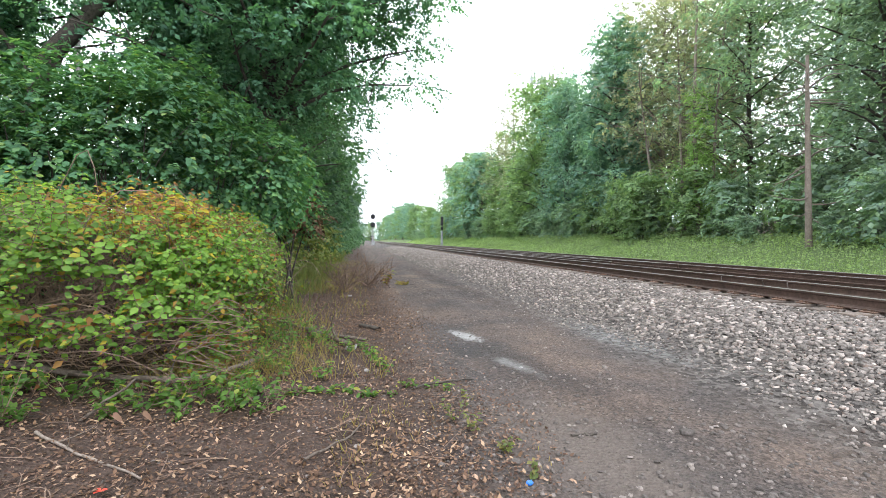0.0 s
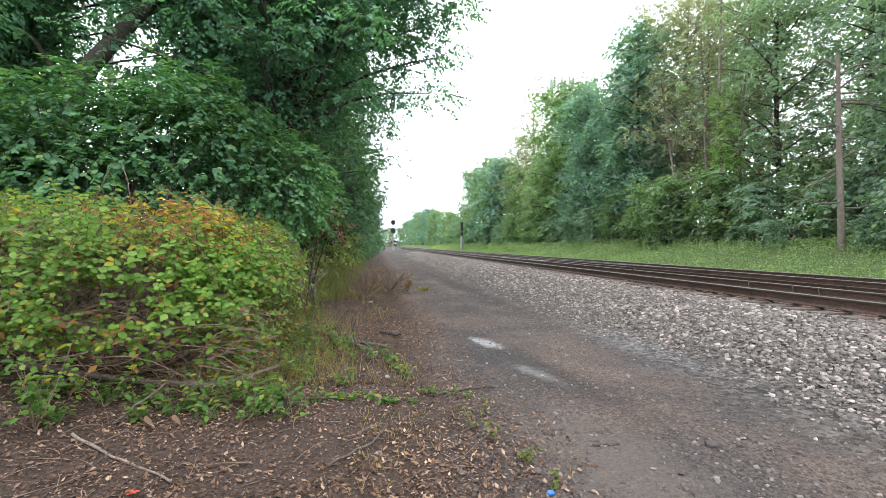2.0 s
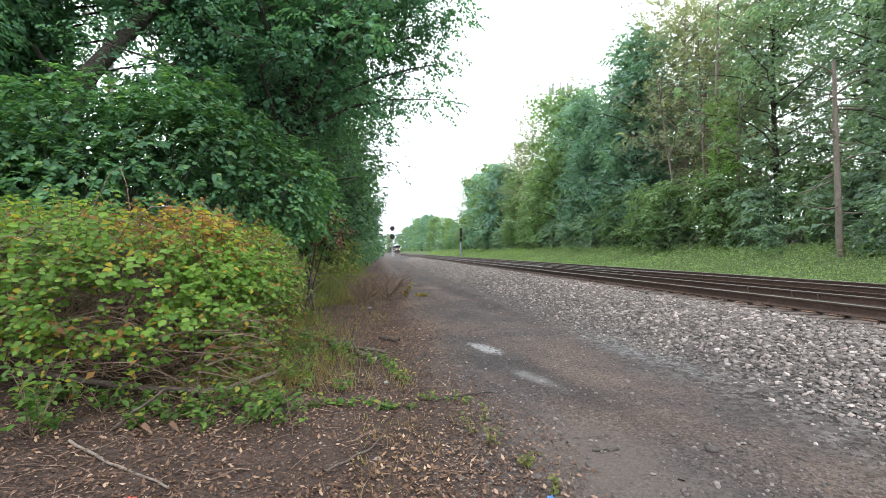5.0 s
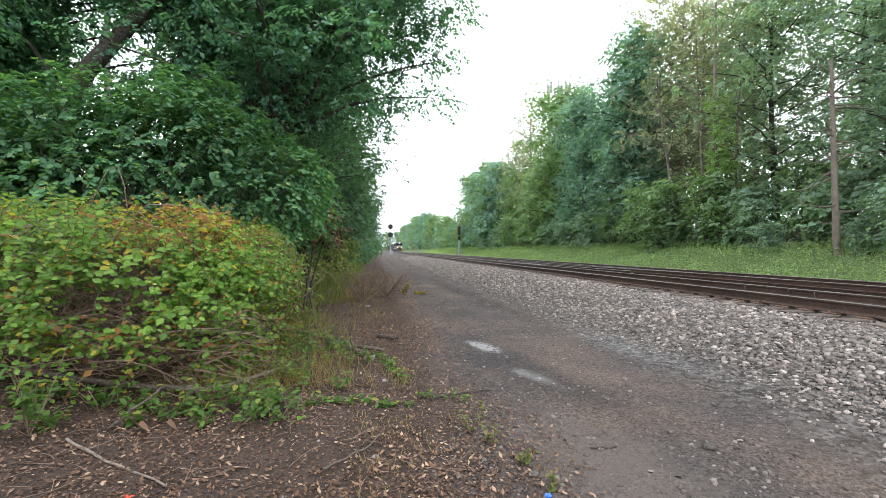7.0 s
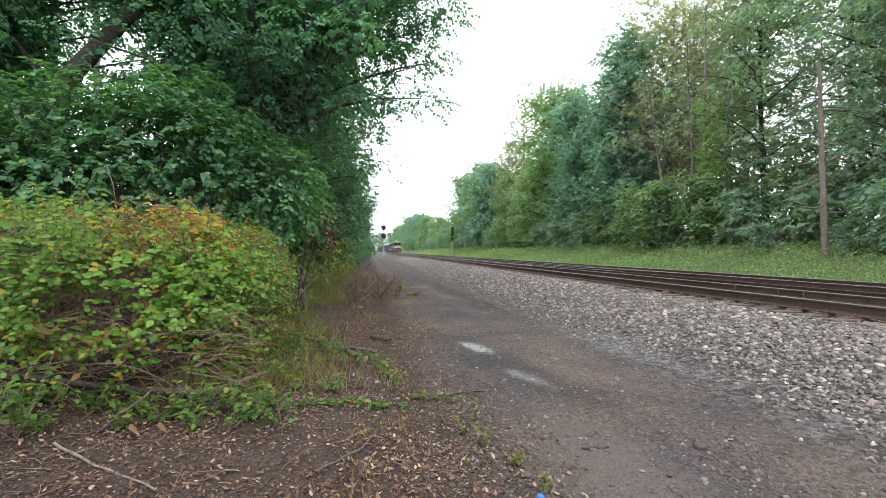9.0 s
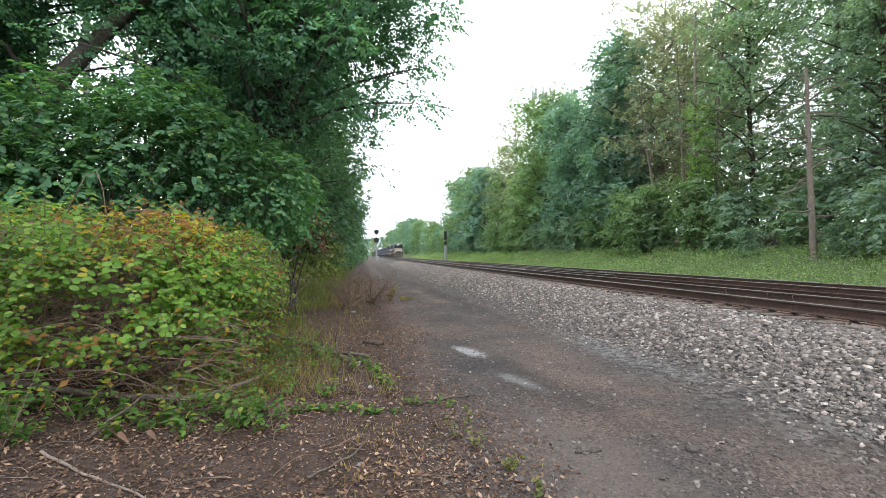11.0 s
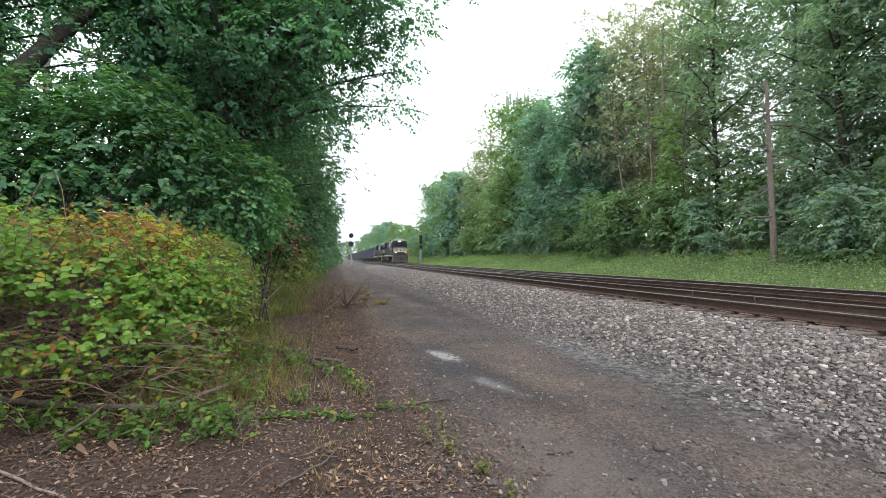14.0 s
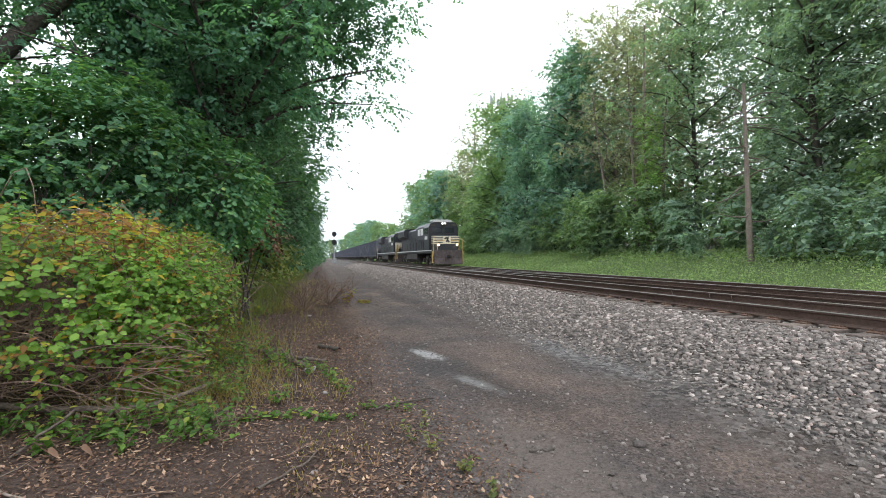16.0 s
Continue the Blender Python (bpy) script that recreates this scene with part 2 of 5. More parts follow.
def prism(bm, outline, y0, y1):
    """An outline in x and z drawn out along y."""
    a = [bm.verts.new((x, y0, z)) for x, z in outline]
    b = [bm.verts.new((x, y1, z)) for x, z in outline]
    bm.faces.new(a), bm.faces.new(b[::-1])
    for i in range(len(a)):
        j = (i + 1) % len(a)
        bm.faces.new((a[j], a[i], b[i], b[j]))
    bmesh.ops.recalc_face_normals(bm, faces=bm.faces[:])
    return bm


def side_prism(bm, outline, x0, x1):
    """An outline in y and z drawn out along x."""
    a = [bm.verts.new((x0, y, z)) for y, z in outline]
    b = [bm.verts.new((x1, y, z)) for y, z in outline]
    bm.faces.new(a), bm.faces.new(b[::-1])
    for i in range(len(a)):
        j = (i + 1) % len(a)
        bm.faces.new((a[j], a[i], b[i], b[j]))
    bmesh.ops.recalc_face_normals(bm, faces=bm.faces[:])
    return bm


def tubes(name, lines, material, sides=6):
    """Tapered bent tubes, joined: each line is a list of (point, radius)."""
    V, F, base = [], [], 0
    ang = np.arange(sides) * 2 * np.pi / sides
    for line in lines:
        P = np.array([p for p, _ in line], float)
        R = np.array([r for _, r in line], float)
        D = np.gradient(P, axis=0)
        D /= np.linalg.norm(D, axis=1)[:, None] + 1e-9
        ref = np.eye(3)[np.argmin(np.abs(D).mean(0))][None]
        A = np.cross(D, ref)
        A /= np.linalg.norm(A, axis=1)[:, None] + 1e-9
        B = np.cross(D, A)
        ring = P[:, None] + R[:, None, None] * (np.cos(ang)[None, :, None] * A[:, None] + np.sin(ang)[None, :, None] * B[:, None])
        V.append(ring.reshape(-1, 3))
        for i in range(len(P) - 1):
            for j in range(sides):
                k = (j + 1) % sides
                F.append((base + i * sides + j, base + i * sides + k, base + (i + 1) * sides + k, base + (i + 1) * sides + j))
        base += len(P) * sides
    return np_mesh(name, np.concatenate(V), F, material, True)


def unit(v):
    return v / (np.linalg.norm(v, axis=-1, keepdims=True) + 1e-9)


def leaves(name, P, axis, normal, size, material, fine=False, wide=0.36, curl=0.14):
    """Many leaves, each a folded blade with a pointed tip; fine ones have a rounder outline."""
    P, axis = np.asarray(P, float), unit(np.asarray(axis, float))
    side = unit(np.cross(np.asarray(normal, float), axis))
    up = np.cross(axis, side)
    S = np.asarray(size, float)[:, None]
    n = len(P)
    if fine:
        edge = ((0.16, 0.62, 0.05), (0.48, 1.0, 0.06), (0.78, 0.66, 0.01))
        pts = [P] + [P + axis * S * u + side * S * wide * w + up * S * h for u, w, h in edge] + [P + axis * S - up * S * curl] + [P + axis * S * u - side * S * wide * w + up * S * h for u, w, h in edge[::-1]]
        quads = ((0, 7, 6, 5, 4), (0, 4, 3, 2, 1))
    else:
        pts = [P, P + axis * S * 0.45 + side * S * wide + up * S * 0.06, P + axis * S - up * S * curl, P + axis * S * 0.45 - side * S * wide + up * S * 0.06]
        quads = ((0, 3, 2), (0, 2, 1))
    k = len(pts)
    V = np.stack(pts, 1).reshape(-1, 3)
    base = np.arange(n)[:, None] * k
    F = np.concatenate([base + np.array(q)[None] for q in quads])
    return np_mesh(name, V, F, material)


def rand_dirs(n, up=0.0):
    v = RNG.normal(size=(n, 3))
    v[:, 2] += up
    return unit(v)


def clump_leaves(centres, radii, per, size, spread_z=0.62, droop=0.3):
    """Leaf sprays round twig ends: fuller on the upper and outer side of each clump, leaves in two ranks along each spray."""
    k = 6
    m = max(1, round(per / k))
    C, Rr = np.repeat(centres, m, 0), np.repeat(radii, m)
    d = rand_dirs(len(C))
    d[:, 2] = np.where((d[:, 2] < 0) & (RNG.random(len(C)) < 0.5), -d[:, 2], d[:, 2])
    r = Rr * RNG.random(len(C)) ** 0.42 * (1 + 0.2 * waves(C[:, 0] * 3 + d[:, 0] * 2, C[:, 1] * 3 + d[:, 1] * 2 + d[:, 2], 0.5))
    B = C + d * r[:, None] * np.array([1, 1, spread_z])
    q = unit(d * np.array([0.8, 0.8, 0.3]) + rand_dirs(len(C)) * 0.5 - np.array([0, 0, droop * 0.6]))
    sid = unit(np.cross(q, np.array([0, 0, 1.0]) + 0.35 * rand_dirs(len(C))))
    L = size * RNG.uniform(2.0, 3.6, len(C))
    P, A, N, S = [], [], [], []
    for j in range(k):
        u = (j + 0.4) / k
        P.append(B + q * (L * u)[:, None] - np.array([0, 0, 0.22]) * (L * u * u)[:, None])
        A.append(sid * (0.85 if j % 2 else -0.85) + q * 0.6 - np.array([0, 0, droop]) + rand_dirs(len(C)) * 0.35)
        N.append(unit(d * 0.6 + np.array([0, 0, 0.7]) + rand_dirs(len(C)) * 0.5))
        S.append(size * RNG.uniform(0.7, 1.25, len(C)))
    return np.concatenate(P), unit(np.concatenate(A)), np.concatenate(N), np.concatenate(S)


def bent(a, b, r0, r1, sag=0.0, wob=0.1, n=6):
    """A line from a to b with a wavering run, thinning from r0 to r1."""
    a, b = np.asarray(a, float), np.asarray(b, float)
    L = np.linalg.norm(b - a)
    off = RNG.normal(size=3) * wob * L
    out = []
    for i in range(n):
        s = i / (n - 1)
        p = a + (b - a) * s + off * math.sin(math.pi * s) + np.array([0, 0, sag * L * math.sin(math.pi * s)])
        out.append((p, r0 + (r1 - r0) * s))
    return out


def blade_mesh(name, P, axis, lean, size, wide, material):
    """Grass blades: slim three-piece strips that bend over towards their tip."""
    axis, lean = unit(axis), unit(lean * np.array([1, 1, 0.0]))
    side = unit(np.cross(axis, lean))
    S = np.asarray(size)[:, None]
    mid = P + axis * S * 0.55 + lean * S * 0.06
    tip = P + axis * S * 0.92 + lean * S * 0.34
    V = np.stack([P - side * wide, P + side * wide, mid + side * wide * 0.8, mid - side * wide * 0.8, tip], 1).reshape(-1, 3)
    base = np.arange(len(P))[:, None] * 5
    F = np.concatenate([base + np.array(q)[None] for q in ((0, 1, 2), (0, 2, 3), (3, 2, 4))])
    return np_mesh(name, V, F, material)


# ---- ground ----
def smooth(a, b, x):
    s = np.clip((x - a) / (b - a), 0, 1)
    return s * s * (3 - 2 * s)


def waves(x, y, scale, seed=0.0):
    """Soft uneven relief between about -1 and 1."""
    q = 0
    for i, (fx, fy) in enumerate(((1.0, 0.31), (-0.63, 0.87), (0.42, -1.21), (1.53, 0.94), (-1.9, 1.1), (2.3, -1.7))):
        q = q + np.sin((x * fx + y * fy) / scale + i * 1.7 + seed) / (1 + i * 0.35)
    return q / 3.0


def ground_z(x, y):
    x, y = np.asarray(x, float), np.asarray(y, float)
    bed = 0.405 * smooth(3.7, 6.75, x)
    z = bed - 0.25 * smooth(13.7, 15.3, x) + 1.45 * smooth(15.0, 20.5, x) + 2.6 * smooth(22.0, 44, x)
    z = z + 0.45 * smooth(-1.6, -6.0, x) + 1.0 * smooth(-6, -18, x)
    road = smooth(0.4, 1.2, x) * (1 - smooth(3.0, 4.2, x))
    z = z - 0.045 * np.exp(-((x - 1.55) / 0.33) ** 2) * smooth(1.5, 4, y) - 0.03 * np.exp(-((x - 3.2) / 0.35) ** 2)
    rough = 0.018 * waves(x, y, 0.35) + 0.010 * waves(x, y, 0.11, 2.0) + 0.012 * waves(x, y, 1.3, 4.0)
    z = z + rough * (1.0 - 0.45 * road) * (1 - 0.7 * smooth(6.5, 7.0, x) * (1 - smooth(13.5, 14.2, x)))
    z = z + 0.10 * waves(x, y, 2.6, 1.0) * smooth(14.8, 17, x) + 0.10 * waves(x, y, 2.0, 3.0) * smooth(-2, -5, x)
    return z


def steps(*spans):
    out = []
    for a, b, n in spans:
        out += list(np.linspace(a, b, n, endpoint=False))
    return np.array(out + [spans[-1][1]])


def ground_material():
    m, n, l, b = nodes_of("dirt_road_and_bed")
    geo = n.new("ShaderNodeNewGeometry")
    pos = geo.outputs["Position"]
    sep = n.new("ShaderNodeSeparateXYZ")
    l.new(pos, sep.inputs[0])
    fine, mid, wide = noise_node(n, l, pos, 38, 8, 0.7), noise_node(n, l, pos, 3.2, 6), noise_node(n, l, pos, 0.6, 4)

    def tone(fac, dark, light, lo=0.32, hi=0.68):
        r = ramp_node(n, ((lo, dark), (hi, light)))
        l.new(fac, r.inputs[0])
        return r.outputs[0]

    def band(a, b2, wobble):
        """0 to 1 as x goes from a to b2, with an uneven edge."""
        w = n.new("ShaderNodeMath")
        w.operation = "MULTIPLY_ADD"
        l.new(mid.outputs["Fac"], w.inputs[0])
        w.inputs[1].default_value = wobble
        l.new(sep.outputs["X"], w.inputs[2])
        r = n.new("ShaderNodeMapRange")
        r.interpolation_type = "SMOOTHSTEP"
        l.new(w.outputs[0], r.inputs[0])
        r.inputs[1].default_value, r.inputs[2].default_value = a + wobble * 0.5, b2 + wobble * 0.5
        return r.outputs[0]

    road = mix_node(n, l, 1.0, tone(fine.outputs["Fac"], (0.052, 0.044, 0.039), (0.118, 0.103, 0.094)), tone(wide.outputs["Fac"], (0.80, 0.80, 0.84), (1.42, 1.25, 1.14), 0.4, 0.6), "MULTIPLY")
    grit = n.new("ShaderNodeTexVoronoi")
    grit.inputs["Scale"].default_value = 48
    l.new(pos, grit.inputs["Vector"])
    gsep = n.new("ShaderNodeSeparateColor")
    l.new(grit.outputs["Color"], gsep.inputs[0])
    road = mix_node(n, l, 1.0, road, tone(gsep.outputs[0], (0.62, 0.62, 0.62), (1.4, 1.38, 1.36), 0.05, 0.95), "MULTIPLY")
    soil = mix_node(n, l, 1.0, tone(fine.outputs["Fac"], (0.032, 0.021, 0.0165), (0.102, 0.070, 0.055)), tone(mid.outputs["Fac"], (0.7, 0.7, 0.7), (1.2, 1.2, 1.2)), "MULTIPLY")
    chips = n.new("ShaderNodeTexVoronoi")
    chips.inputs["Scale"].default_value = 17
    l.new(pos, chips.inputs["Vector"])
    grey = n.new("ShaderNodeSeparateColor")
    l.new(chips.outputs["Color"], grey.inputs[0])
    gravel = mix_node(n, l, 1.0, tone(grey.outputs[0], (0.036, 0.031, 0.028), (0.165, 0.150, 0.138), 0.1, 0.95), tone(mid.outputs["Fac"], (0.78, 0.76, 0.74), (1.12, 1.12, 1.12)), "MULTIPLY")
    moss = tone(fine.outputs["Fac"], (0.075, 0.110, 0.040), (0.150, 0.205, 0.078))
    duff = tone(fine.outputs["Fac"], (0.040, 0.032, 0.022), (0.095, 0.075, 0.052))
    col = mix_node(n, l, band(0.2, 1.15, 0.9), soil, road)
    col = mix_node(n, l, band(2.9, 4.2, 1.0), col, gravel)
    col = mix_node(n, l, band(14.1, 14.9, 0.5), col, moss)
    col = mix_node(n, l, band(20.5, 22.0, 1.0), col, duff)
    # damp wheel track and its pale dried puddle
    def spot(x, y, sx, sy, lo, hi, turn=14):
        mp = n.new("ShaderNodeMapping")
        mp.vector_type = "TEXTURE"
        mp.inputs["Location"].default_value = (x, y, 0)
        mp.inputs["Rotation"].default_value = (0, 0, radians(turn))
        mp.inputs["Scale"].default_value = (sx, sy, 1e6)
        l.new(pos, mp.inputs[0])
        ln = n.new("ShaderNodeVectorMath")
        ln.operation = "LENGTH"
        l.new(mp.outputs[0], ln.inputs[0])
        ad = n.new("ShaderNodeMath")
        ad.operation = "MULTIPLY_ADD"
        l.new(mid.outputs["Fac"], ad.inputs[0])
        ad.inputs[1].default_value = 0.9
        l.new(ln.outputs["Value"], ad.inputs[2])
        blot = n.new("ShaderNodeMath")
        blot.operation = "MULTIPLY_ADD"
        l.new(noise_node(n, l, pos, 13, 6, 0.75).outputs["Fac"], blot.inputs[0])
        blot.inputs[1].default_value = 1.9
        l.new(ad.outputs[0], blot.inputs[2])
        ad = blot
        r = n.new("ShaderNodeMapRange")
        r.interpolation_type = "SMOOTHSTEP"
        l.new(ad.outputs[0], r.inputs[0])
        r.inputs[1].default_value, r.inputs[2].default_value = hi + 1.4, lo + 1.4
        return r.outputs[0]

    col = mix_node(n, l, spot(1.62, 3.1, 0.55, 1.3, 0.3, 1.3), col, tone(fine.outputs["Fac"], (0.092, 0.074, 0.064), (0.158, 0.130, 0.112)))
    col = mix_node(n, l, spot(3.05, 17, 0.42, 9.0, 0.3, 1.2, 2), col, mix_node(n, l, 1.0, col, (0.66, 0.66, 0.68), "MULTIPLY"))
    col = mix_node(n, l, spot(2.35, 16, 0.30, 10.0, 0.2, 1.2, 2), col, mix_node(n, l, 1.0, col, (1.30, 1.27, 1.24), "MULTIPLY"))
    col = mix_node(n, l, spot(0.95, 14, 0.34, 8.0, 0.2, 1.2, 0), col, mix_node(n, l, 1.0, col, (1.25, 1.20, 1.15), "MULTIPLY"))
    col = mix_node(n, l, spot(3.85, 6.6, 0.42, 2.4, 0.2, 1.1, 4), col, tone(grey.outputs[0], (0.06, 0.057, 0.054), (0.20, 0.192, 0.185), 0.1, 0.95))
    damp = spot(1.72, 6.2, 0.46, 2.9, 0.45, 1.15)
    col = mix_node(n, l, damp, col, mix_node(n, l, 1.0, col, (0.44, 0.43, 0.44), "MULTIPLY"))
    col = mix_node(n, l, spot(1.70, 7.15, 0.17, 0.62, 0.30, 1.05), col, tone(fine.outputs["Fac"], (0.16, 0.155, 0.15), (0.42, 0.41, 0.40)))
    col = mix_node(n, l, spot(1.86, 5.35, 0.15, 0.75, 0.1, 1.0), col, tone(fine.outputs["Fac"], (0.10, 0.095, 0.092), (0.21, 0.20, 0.19)))
    l.new(col, b.inputs["Base Color"])
    rr = n.new("ShaderNodeMapRange")
    l.new(damp, rr.inputs[0])
    rr.inputs[3].default_value, rr.inputs[4].default_value = 0.92, 0.62
    l.new(rr.outputs[0], b.inputs["Roughness"])
    b.inputs["Specular IOR Level"].default_value = 0.25
    bp = n.new("ShaderNodeBump")
    bp.inputs["Strength"].default_value, bp.inputs["Distance"].default_value = 0.7, 0.03
    l.new(fine.outputs["Fac"], bp.inputs["Height"])
    bp2 = n.new("ShaderNodeBump")
    bp2.inputs["Strength"].default_value, bp2.inputs["Distance"].default_value = 0.35, 0.04
    bp3 = n.new("ShaderNodeBump")
    bp3.inputs["Strength"].default_value, bp3.inputs["Distance"].default_value = 0.8, 0.06
    l.new(noise_node(n, l, pos, 11, 4).outputs["Fac"], bp3.inputs["Height"]), l.new(bp3.outputs[0], bp.inputs["Normal"])
    l.new(grit.outputs["Distance"], bp2.inputs["Height"]), l.new(bp.outputs[0], bp2.inputs["Normal"])
    l.new(bp2.outputs[0], b.inputs["Normal"])
    return m


def build_ground():
    xs = steps((-1500, -60, 12), (-60, -10, 25), (-10, -3, 30), (-3, 4.2, 84), (4.2, 7, 26), (7, 14, 16), (14, 24, 24), (24, 60, 12), (60, 1500, 12))
    ys = steps((-300, -10, 15), (-10, 1, 14), (1, 10, 84), (10, 25, 50), (25, 120, 60), (120, 400, 24), (400, 3500, 14))
    X, Y = np.meshgrid(xs, ys)
    V = np.stack([X, Y, ground_z(X, Y)], -1).reshape(-1, 3)
    w = len(xs)
    i, j = np.meshgrid(np.arange(w - 1), np.arange(len(ys) - 1))
    a = (j * w + i).ravel()
    F = np.stack([a, a + 1, a + w + 1, a + w], 1)
    thing("ground", "brown dirt road, leaf soil and grey gravel beside the railway", "ground", kind="structure", data=np_mesh("ground", V, F, ground_material(), True))


build_ground()


# ---- stones ----
def stone_shapes(n):
    """A few angular stones, as unit vertex sets on the twenty-sided solid."""
    bm = bmesh.new()
    bmesh.ops.create_icosphere(bm, subdivisions=1, radius=1.0)
    bm.verts.ensure_lookup_table()
    V = np.array([v.co for v in bm.verts])
    F = np.array([[v.index for v in f.verts] for f in bm.faces])
    bm.free()
    out = []
    for _ in range(n):
        W = V * RNG.uniform(0.62, 1.2, (len(V), 1)) * np.array([1.0, RNG.uniform(0.6, 0.9), RNG.uniform(0.38, 0.7)])
        out.append(W)
    return out, F


STONES, STONE_F = stone_shapes(12)


CHIPS = [np.array([(a, b, c) for c in (-1, 1) for a, b in ((-1, -1), (1, -1), (1, 1), (-1, 1))]) * RNG.uniform(0.5, 1.05, (8, 3)) * np.array([1, RNG.uniform(0.55, 0.95), RNG.uniform(0.28, 0.6)]) for _ in range(14)]
CHIP_F = np.array([(4, 5, 6), (4, 6, 7), (0, 1, 5), (0, 5, 4), (1, 2, 6), (1, 6, 5), (2, 3, 7), (2, 7, 6), (3, 0, 4), (3, 4, 7)])


def scatter(name, P, size, material, chips=False):
    """Stones of many sizes and turns, joined."""
    n = len(P)
    shapes, faces = (CHIPS, CHIP_F) if chips else (STONES, STONE_F)
    which = RNG.integers(0, len(shapes), n)
    W = np.stack(shapes)[which] * size[:, None, None]
    a, t = RNG.uniform(0, 2 * np.pi, n), RNG.normal(0, 0.55, n)
    c, s, ct, st = np.cos(a)[:, None], np.sin(a)[:, None], np.cos(t)[:, None], np.sin(t)[:, None]
    x, y, z = W[..., 0], W[..., 1], W[..., 2]
    y, z = y * ct - z * st, y * st + z * ct
    x, y = x * c - y * s, x * s + y * c
    V = np.stack([x, y, z], -1) + P[:, None]
    F = faces[None] + (np.arange(n) * len(shapes[0]))[:, None, None]
    return np_mesh(name, V.reshape(-1, 3), F.reshape(-1, 3), material)


def along(n, y0, y1, power=2.0, back=0.0):
    """Distances, denser near the camera, with a share of them behind it."""
    y = y0 + (y1 - y0) * RNG.random(n) ** power
    return np.where(RNG.random(n) < back, RNG.uniform(-5, max(y0, 0.5), n), y)


def build_stones():
    n = 78000
    y = along(n, 0.2, 80, 2.15, 0.06)
    x = 3.3 + 3.8 * RNG.random(n) ** 0.7
    keep = RNG.random(n) < smooth(3.3, 4.9, x + 0.5 * waves(x, y, 0.9)) * 0.95 + 0.03
    x, y = x[keep], y[keep]
    s = (0.013 + 0.025 * RNG.random(len(x)) ** 1.7) * (1 + y / 55)
    s = s * (0.62 + 0.38 * smooth(3.6, 5.4, x))
    P = np.stack([x, y, ground_z(x, y) + s * 0.28], 1)
    near = np.where((x > 3.9) & (x < 6.4) & (y > 2.4) & (y < 7.5) & (s > 0.027))[0][:280]
    rest = np.setdiff1d(np.where(y < 13)[0], near)
    far = y >= 13
    thing("ballast", "grey crushed-stone ballast shoulder along the line", "ballast", kind="stuff", data=scatter("ballast", P[far], s[far] * 1.2, M["stone"], True))
    bed = thing("ballast", "grey crushed-stone ballast shoulder beside the rails", "ballast", kind="stuff", data=scatter("ballast", P[rest], s[rest] * 1.1, M["stone"], True))
    shapes = [np_mesh("stone", W, STONE_F, M["stone"]) for W in STONES]
    for i in near:
        k = 1.15 * float(s[i])
        put("stone", shapes[i % 12], bed, at=pose(*P[i], *RNG.normal(0, 14, 2), RNG.uniform(0, 360)) @ Matrix.Diagonal((k, k, k, 1)))
    n = 6500
    y, x = along(n, 0.5, 60, 1.6, 0.08), RNG.uniform(6.8, 14.6, n)
    s = RNG.uniform(0.025, 0.05, n) * (1 + y / 50)
    thing("track_ballast", "grey crushed stone between the sleepers", "ballast", kind="stuff",
          data=scatter("track_ballast", np.stack([x, y, ground_z(x, y) + s * 0.2], 1), s, M["stone"], True))
    n = 30000
    y, x = along(n, 1.2, 26, 1.9, 0.06), RNG.uniform(-1.6, 4.4, n)
    keep = RNG.random(n) < 0.3 + 0.7 * smooth(-0.25, 0.3, waves(x, y, 0.7, 5.0))
    x, y = x[keep], y[keep]
    s = (0.006 + 0.019 * RNG.random(len(x)) ** 2.6) * (0.55 + 0.45 * smooth(0.2, 1.4, x))
    thing("road_gravel", "small grey-brown stones scattered on the dirt road", "gravel", kind="stuff",
          data=scatter("road_gravel", np.stack([x, y, ground_z(x, y) + s * 0.2], 1), s, M["pebble"], True))


build_stones()


# ---- railway ----
RAIL_FOOT = ((-0.076, 0), (0.076, 0), (0.076, 0.012), (0.022, 0.026), (0.009, 0.045), (0.009, 0.135), (0.036, 0.150), (0.037, 0.176), (-0.037, 0.176), (-0.036, 0.150), (-0.009, 0.135), (-0.009, 0.045), (-0.022, 0.026), (-0.076, 0.012))
RAIL_HEAD = ((-0.037, 0), (0.037, 0), (0.034, 0.008), (0.024, 0.0105), (-0.024, 0.0105), (-0.034, 0.008))


